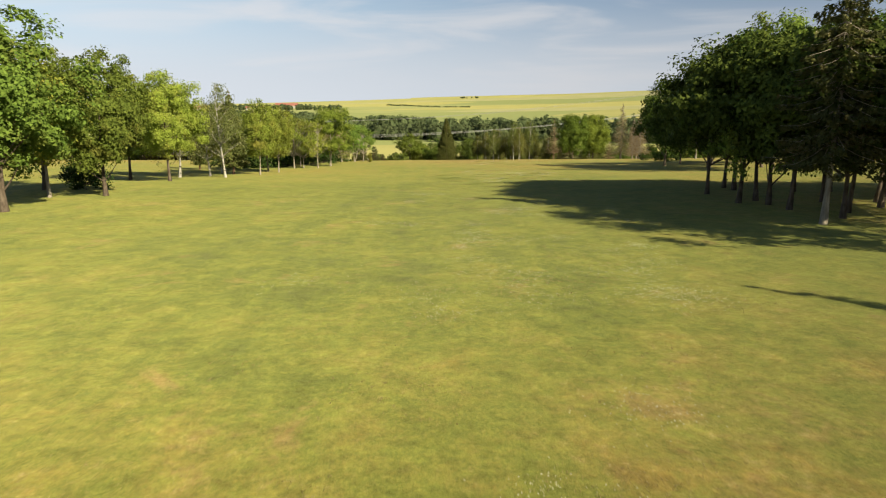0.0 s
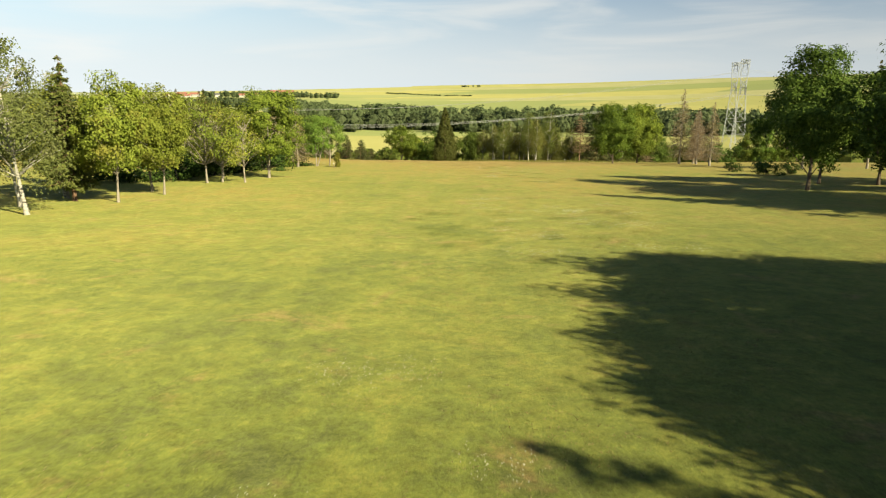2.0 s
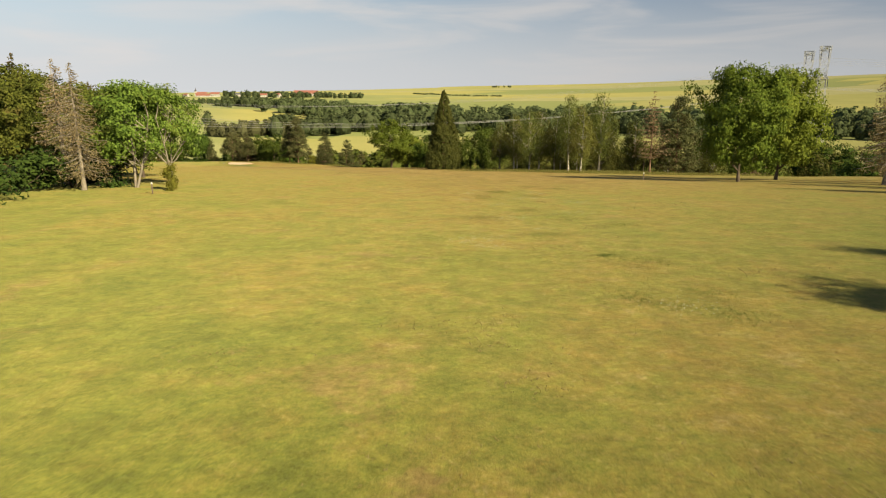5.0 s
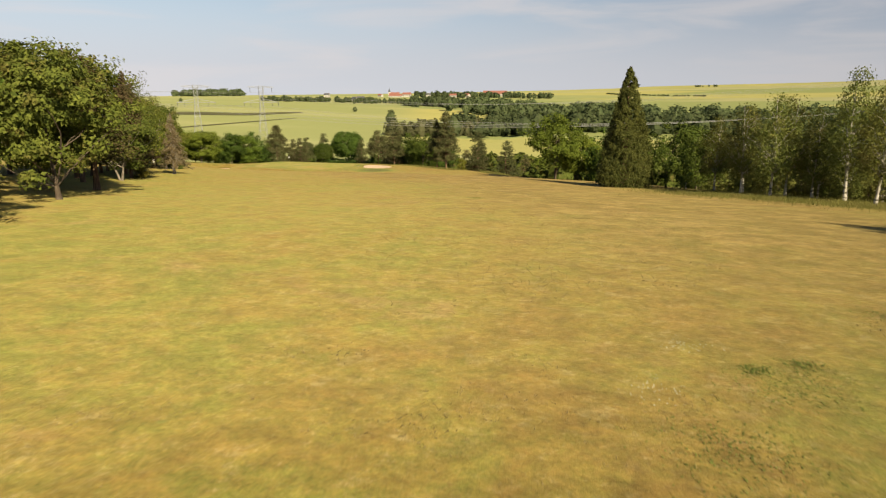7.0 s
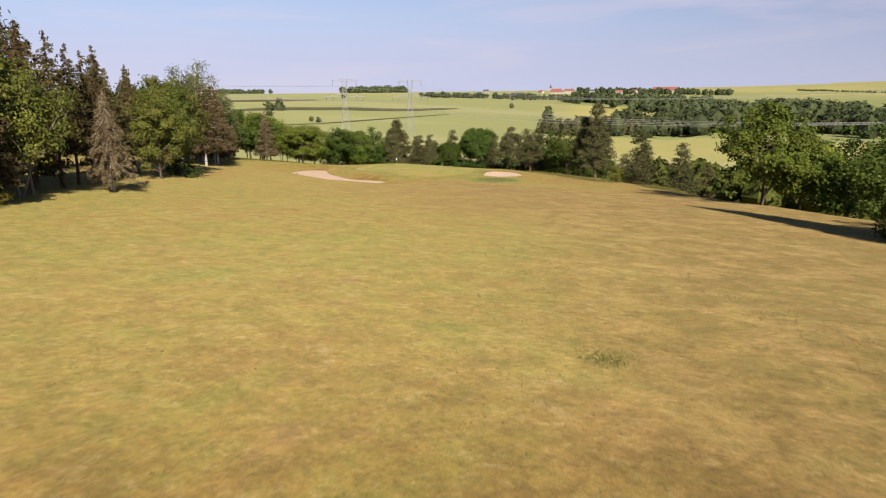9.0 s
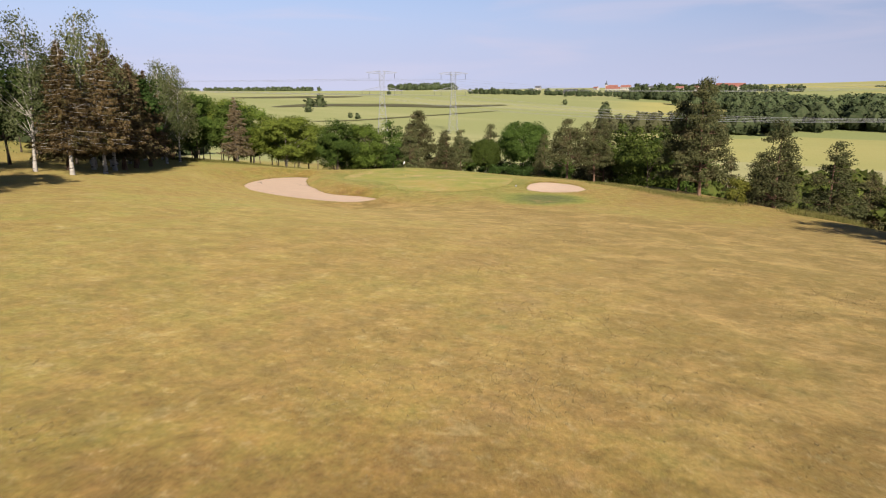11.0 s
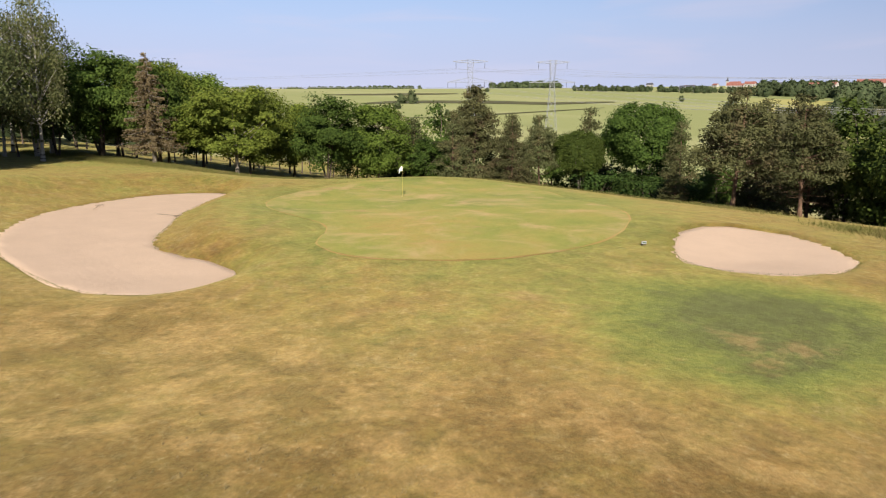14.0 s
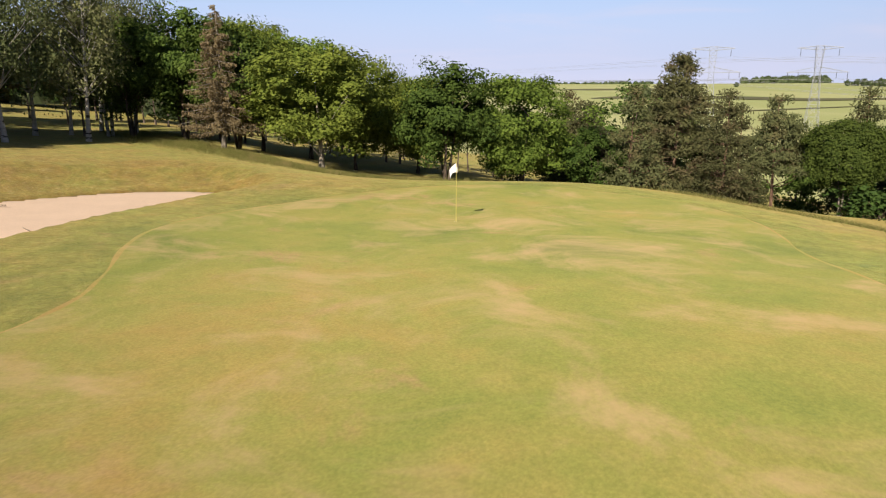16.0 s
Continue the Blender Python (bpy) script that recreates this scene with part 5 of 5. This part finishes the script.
def build_field_strips():
    """Darker strips of another crop that lie in the corn field."""
    for points, width in (([(-540, 640), (-536, 690), (-485, 738), (-424, 762), (-388, 818)], 40), ([(-690, 700), (-650, 780), (-612, 838)], 36), ([(-401, 532), (-378, 583), (-365, 672), (-352, 745)], 6)):
        p = np.array(points, float)
        t = np.linspace(0, len(p) - 1, 40)
        c = np.stack([np.interp(t, np.arange(len(p)), p[:, k]) for k in (0, 1)], 1)
        d = np.gradient(c, axis=0)
        d /= np.linalg.norm(d, axis=1)[:, None]
        side = np.stack([-d[:, 1], d[:, 0]], 1) * (width * .5 * np.sin(np.pi * np.clip(np.linspace(.02, .98, 40), 0, 1)) ** .5)[:, None]
        rows = np.stack([c + side * q for q in np.linspace(-1, 1, 7)], 1).reshape(-1, 2)
        v = np.column_stack([rows, height(rows[:, 0], rows[:, 1]) + .4])
        i, j = np.meshgrid(np.arange(39), np.arange(6), indexing="ij")
        f = np.stack([i * 7 + j, i * 7 + j + 1, (i + 1) * 7 + j + 1, (i + 1) * 7 + j], -1).reshape(-1, 4)
        tagged(new("field_strip", mesh("field_strip", v, f, M_STRIP, True)), "darker olive strip of crop in the corn field", "field", kind="structure")


build_field_strips()


def build_long_grass():
    rng = np.random.default_rng(70)
    strips = [([(-124, 271.5), (-112, 275), (-103, 280), (-95.5, 289.5)], 2.6, 26000, .30), ([(10, 219), (16, 210), (24, 204), (34, 200), (46, 197)], 6.0, 26000, .42),
              ([(-55, 291), (-48, 287), (-43, 284), (-36, 281)], 2.2, 8000, .28), ([(-92, 301), (-80, 303), (-70, 301), (-60, 295)], 2.4, 8000, .22), ([(-30, 280), (-26, 285)], 2.0, 2500, .6)]
    vs = []
    for pts, width, count, tall in strips:
        p = np.array(pts, float)
        seg = np.linalg.norm(np.diff(p, axis=0), axis=1)
        t = rng.uniform(0, seg.sum(), count)
        k = np.clip(np.searchsorted(np.cumsum(seg), t), 0, len(seg) - 1)
        s = (t - np.concatenate([[0], np.cumsum(seg)])[k]) / seg[k]
        c = p[k] + (p[k + 1] - p[k]) * s[:, None] + rng.normal(size=(count, 2)) * width * .5
        z = height(c[:, 0], c[:, 1])
        a = rng.uniform(0, 6.28, count)
        h = tall * rng.uniform(.5, 1.2, count)
        lean = rng.normal(size=(count, 2)) * .16
        dx, dy = np.cos(a) * .016, np.sin(a) * .016
        vs.append(np.stack([np.stack([c[:, 0] - dx, c[:, 1] - dy, z - .02], 1), np.stack([c[:, 0] + dx, c[:, 1] + dy, z - .02], 1), np.stack([c[:, 0] + lean[:, 0], c[:, 1] + lean[:, 1], z + h], 1)], 1).reshape(-1, 3))
    v = np.vstack(vs)
    tagged(new("long_grass", mesh("long_grass", v, np.arange(len(v)).reshape(-1, 3), M_LONGGRASS)), "uncut yellow-green rough grass along the tree line", "grass", kind="stuff")


build_long_grass()


def blades(c, tall, wide, rng):
    """Thin upright blades at the given places."""
    n = len(c)
    z = land(c[:, 0], c[:, 1])
    a = rng.uniform(0, 6.28, n)
    side = np.stack([np.cos(a), np.sin(a)], 1) * wide
    tip = c + rng.normal(size=(n, 2)) * tall * .7
    return np.stack([np.column_stack([c - side, z - .005]), np.column_stack([c + side, z - .005]), np.column_stack([tip, z + tall * rng.uniform(.4, 1.1, n)])], 1).reshape(-1, 3)


def build_straw():
    """Bleached tufts that the mower left, in loose patches along the fairway."""
    rng = np.random.default_rng(73)
    vs = []
    for k in range(420):
        y = rng.uniform(8, 262)
        x = np.interp(y, [0, 60, 110, 150, 177, 219, 252, 272], [0, 3, 8, 6, -2, -25, -45, -58]) + rng.normal(2.0, 5.5)
        r = rng.uniform(.25, 1.3)
        n = int(rng.uniform(30, 110) * r)
        seeds = rng.normal(size=(n, 2)) * np.array([r, r * .8]) + (x, y)
        c = np.repeat(seeds, 4, axis=0) + rng.normal(size=(n * 4, 2)) * .025
        vs.append(blades(c, .045, .007, rng))
    v = np.vstack(vs)
    tagged(new("straw_tufts", mesh("straw_tufts", v, np.arange(len(v)).reshape(-1, 3), M_STRAW)), "bleached straw-coloured grass tufts on the fairway", "grass", kind="stuff")


build_straw()


def build_bunker_lips():
    rng = np.random.default_rng(74)
    vs = []
    for edge, count in ((BUNKER_WEST, 7000), (BUNKER_EAST, 3000)):
        p = rounded(edge)
        q = np.roll(p, -1, axis=0)
        k = rng.integers(0, len(p), count)
        t = rng.uniform(0, 1, (count, 1))
        c = p[k] * (1 - t) + q[k] * t + rng.normal(size=(count, 2)) * .16
        c = c[inside(p, c[:, 0], c[:, 1]) < .03]
        vs.append(blades(c, .055, .008, rng))
    v = np.vstack(vs)
    tagged(new("bunker_lip_grass", mesh("bunker_lip_grass", v, np.arange(len(v)).reshape(-1, 3), M_LONGGRASS)), "ragged grass along the bunker edges", "grass", kind="stuff")


build_bunker_lips()


def build_clover():
    rng = np.random.default_rng(71)
    patches = [(rng.normal(2, 6), y + rng.uniform(-3, 3), rng.uniform(.3, 1.1)) for y in np.arange(8, 60, 3.0)] + [(rng.uniform(1, 10), rng.uniform(20, 46), rng.uniform(.4, 1.2)) for _ in range(26)] + [(rng.uniform(3, 14), rng.uniform(70, 100), rng.uniform(.4, 1.2)) for _ in range(26)] + [(rng.uniform(7, 15), rng.uniform(118, 160), rng.uniform(.3, .9)) for _ in range(14)]
    vs = []
    for x, y, r in patches:
        n = int(130 * r)
        c = rng.normal(size=(n, 2)) * r * .8 + (x, y)
        z = height(c[:, 0], c[:, 1]) + .035
        s = rng.uniform(.009, .015, n)
        vs.append(np.stack([np.stack([c[:, 0] + dx * s, c[:, 1] + dy * s, z + dz * s], 1) for dx, dy, dz in ((-1, -.6, 0), (1, -.6, 0), (0, 1, .6), (0, 0, 1.2))], 1))
    q = np.concatenate(vs)
    v = q.reshape(-1, 3)
    i = np.arange(len(q))[:, None] * 4
    f = np.concatenate([i + [[0, 1, 3]], i + [[1, 2, 3]], i + [[2, 0, 3]]])
    tagged(new("clover_flowers", mesh("clover_flowers", v, f, M_CLOVER)), "small white clover flowers strewn in the grass", "flowers", kind="stuff")


build_clover()


def build_weeds():
    """Rosettes of dark green weeds that stayed green in the dry grass."""
    rng = np.random.default_rng(72)
    spots = [(-6.6, 190.2, .6), (8.9, 153.3, .25), (9.8, 153.9, .3), (12.3, 125.4, .3)] + [(rng.uniform(7.5, 15), rng.uniform(117, 160), rng.uniform(.66, 1.1)) for _ in range(16)] + [(rng.uniform(-1, 15), rng.uniform(69, 92), rng.uniform(.66, 1.2)) for _ in range(30)]
    vs = []
    for x, y, r in spots:
        n = int((900 if r < .65 else 520) * r)
        c = rng.normal(size=(n, 2)) * np.array([r * .6, r * .6]) + (x, y)
        z = height(c[:, 0], c[:, 1])
        a = rng.uniform(0, 6.28, n)
        tip = np.stack([np.cos(a), np.sin(a)], 1) * .05
        side = np.stack([-np.sin(a), np.cos(a)], 1) * .014
        vs.append(np.stack([np.column_stack([c - side, z + .003]), np.column_stack([c + side, z + .003]), np.column_stack([c + tip, z + rng.uniform(.008, .03, n)])], 1).reshape(-1, 3))
    v = np.vstack(vs)
    tagged(new("weeds", mesh("weeds", v, np.arange(len(v)).reshape(-1, 3), M_WEED)), "dark green weed patches in the dry fairway grass", "weeds", kind="stuff")


build_weeds()


# ---- pylons and cables ----
def beam(a, b, w=.16):
    return tube([a, b], [w, w], 4)


def build_pylons():
    h = 36.0
    root = tagged(new("pylon"), "grey steel lattice electricity pylon in the fields", "pylon", "pylons")

    def half(z):
        return 1.7 * (1 - z / 24) + 1.0 if z < 24 else 1.0 + (z - 24) * .05

    zs = [0, 6, 11, 15.5, 19, 22, 24, 26.3, 28.6, 31, 33, 34.5]
    for sx, sy in ((1, 1), (1, -1), (-1, 1), (-1, -1)):
        part("leg", mesh("leg", *tube([(sx * half(z), sy * half(z), z) for z in zs], [.07] * len(zs), 4), M_STEEL), root)
    for z0, z1 in zip(zs, zs[1:]):
        p0, p1 = half(z0), half(z1)
        br = []
        for sx, sy, tx, ty in ((1, 1, -1, 1), (-1, 1, -1, -1), (-1, -1, 1, -1), (1, -1, 1, 1)):
            br.append(beam((sx * p0, sy * p0, z0), (tx * p1, ty * p1, z1), .040))
            br.append(beam((tx * p0, ty * p0, z0), (sx * p1, sy * p1, z1), .040))
            br.append(beam((sx * p1, sy * p1, z1), (tx * p1, ty * p1, z1), .040))
        part("brace", mesh("brace", *joined(br), M_STEEL), root)
    arm_at = {}
    for z, reach, rise in ((24, 11.5, 2.2), (33, 8.5, 1.5)):
        arms = []
        for s in (1, -1):
            for sy in (.75, -.75):
                arms += [beam((s * .75, sy, z), (s * reach, 0, z + (.0 if z < 30 else .8)), .10), beam((s * .75, sy, z + rise), (s * reach, 0, z + (.0 if z < 30 else .8)), .10)]
            for k in range(1, 5):
                q = k / 5
                x = s * (.75 + (reach - .75) * q)
                arms.append(beam((x, 0, z), (x, 0, z + rise * (1 - q) + .05), .035))
                arms.append(beam((x, 0, z), (s * (.75 + (reach - .75) * (q - .2)), 0, z + rise * (1.2 - q)), .035))
        arm_at[z] = part("cross_arm", mesh("cross_arm", *joined(arms), M_STEEL), root)
    for x, z in ((-11, 24), (-7, 24), (7, 24), (11, 24), (-7, 33), (7, 33)):
        part("insulator", mesh("insulator", *tube([(x, 0, z + .2), (x, 0, z - 1.2), (x, 0, z - 2.6)], [.10, .13, .08], 6), M_SLATE, True), arm_at[z])
    spots = [((-284, 508), 37.6), ((-257, 541), 37.4), ((188, 465), 57.0), ((202, 511), 57.5), ((-1900, 900), 36), ((-1880, 950), 36)]
    ms, heads = [], []
    for (x, y), tall in spots:
        s = tall / h
        base = at(x, y) - .3
        turn = 45 if -400 < x < 0 else 72
        ms.append(pose(x, y, base, 0, 0, turn) @ Matrix.Diagonal((s, s, s, 1)))
    for m in ms[1:]:
        copy_thing(root, m)
    root.matrix_basis = ms[0]
    return ms


def build_cables(ms):
    pairs = [(2, 0), (3, 1), (0, 4), (1, 5)]
    for a, b in pairs:
        cable = tagged(new("power_cable"), "set of pale overhead electricity cables between two pylons", "cable", "power cables")
        for x, z in ((-11, 21.4), (-7, 21.4), (7, 21.4), (11, 21.4), (-7, 30.4), (7, 30.4)):
            p, q = ms[a] @ Vector((x, 0, z)), ms[b] @ Vector((x, 0, z))
            t = np.linspace(0, 1, 22)
            line = np.array(p)[None] * (1 - t[:, None]) + np.array(q)[None] * t[:, None]
            line[:, 2] -= 4 * (15.0 if a > 1 else 4.0) * t * (1 - t)
            part("wire", mesh("wire", *tube(line, [.035] * 22, 4), M_WIRE, True), cable)
    # the spans that run on past the edge of what is seen
    for k, far in ((2, (640, 402)), (3, (654, 448))):
        cable = tagged(new("power_cable"), "set of pale overhead electricity cables leaving a pylon", "cable", "power cables")
        for x, z in ((-11, 21.4), (-7, 21.4), (7, 21.4), (11, 21.4), (-7, 30.4), (7, 30.4)):
            p = ms[k] @ Vector((x, 0, z))
            q = Vector((far[0], far[1] + x, p.z + 8))
            t = np.linspace(0, 1, 16)
            line = np.array(p)[None] * (1 - t[:, None]) + np.array(q)[None] * t[:, None]
            line[:, 2] -= 4 * 8.0 * t * (1 - t)
            part("wire", mesh("wire", *tube(line, [.035] * 16, 4), M_WIRE, True), cable)


build_cables(build_pylons())


# ---- the far village ----
def house(name, label, length, width, wall_h, roof_h, roof, windows=4):
    root = tagged(new(name), label, "house", "village houses")
    part("wall", mesh("wall", *box(0, 0, wall_h / 2 - .5, length, width, wall_h + 1), M_WALL), root)
    l, w = length / 2 + .5, width / 2 + .6
    v = np.array([(-l, -w, wall_h - .2), (l, -w, wall_h - .2), (l, w, wall_h - .2), (-l, w, wall_h - .2), (-l, 0, wall_h + roof_h), (l, 0, wall_h + roof_h)])
    quads = np.array([(0, 1, 5, 4), (2, 3, 4, 5), (3, 2, 1, 0)])
    part("roof", mesh("roof", v, quads, roof), root)
    g = np.array([(-length / 2, -width / 2, wall_h - .01), (-length / 2, width / 2, wall_h - .01), (-length / 2, 0, wall_h + roof_h * .95), (length / 2, -width / 2, wall_h - .01), (length / 2, width / 2, wall_h - .01), (length / 2, 0, wall_h + roof_h * .95)])
    part("gable", mesh("gable", g, np.array([(0, 2, 1), (3, 4, 5)]), M_WALL), root)
    for k in range(windows):
        x = -length / 2 + length * (k + .5) / windows
        part("window", mesh("window", *box(x, -width / 2 - .02, wall_h * .55, 1.1, .12, 1.4), M_GLASS), root)
    part("chimney", mesh("chimney", *box(length * .3, 0, wall_h + roof_h, .8, .8, 1.6), M_ROOF), root)
    return root


def settle_houses(root, spots):
    ms = [pose(x, y, at(x, y) + lift, 0, 0, turn) @ Matrix.Diagonal((s, s, s, 1)) for x, y, turn, s, lift in spots]
    for m in ms[1:]:
        copy_thing(root, m)
    root.matrix_basis = ms[0]


settle_houses(house("farmhouse", "pale village house with a red tiled roof", 15, 9, 5, 3.6, M_ROOF),
              [(-490 + 7 * k + (k * 13) % 9, 1270 + (k * 29) % 40, (k * 47) % 60 - 20, .62 + (k * 7 % 5) * .08, 0) for k in range(8)] + [(-372, 1330, 10, .8, 0), (-352, 1345, -15, .9, 0)])
settle_houses(house("long_barn", "long barn with a red tiled roof and white walls", 46, 18, 5, 6.0, M_ROOF, 6), [(-338, 1508, 12, 1.05, 0), (-360, 1360, 5, .5, 0), (-452, 1250, 8, .5, 0)])
settle_houses(house("slate_house", "pale house with a dark slate roof", 13, 9, 6, 4.0, M_SLATE), [(-422, 1045, 25, .8, 0), (-434, 1050, -15, .7, 0), (-560, 1200, 10, .7, 0), (-410, 1300, 35, .7, 0)])


def build_church():
    x, y = -489, 1312
    root = tagged(new("church"), "small village church with a pointed slate steeple", "church")
    root.matrix_basis = pose(x, y, at(x, y) - 1, 0, 0, 20) @ Matrix.Scale(.66, 4)
    part("nave", mesh("nave", *box(9, 0, 4, 18, 9, 9), M_WALL), root)
    part("nave_roof", mesh("nave_roof", np.array([(0, -5, 8.5), (18.5, -5, 8.5), (18.5, 5, 8.5), (0, 5, 8.5), (0, 0, 13), (18.5, 0, 13)]), np.array([(0, 1, 5, 4), (2, 3, 4, 5), (3, 2, 1, 0)]), M_ROOF), root)
    part("tower", mesh("tower", *box(-2, 0, 7, 5.5, 5.5, 15), M_WALL), root)
    part("steeple", mesh("steeple", *tube([(-2, 0, 14.4), (-2, 0, 18), (-2, 0, 25)], [4.0, 2.0, .08], 4), M_SLATE), root)


build_church()
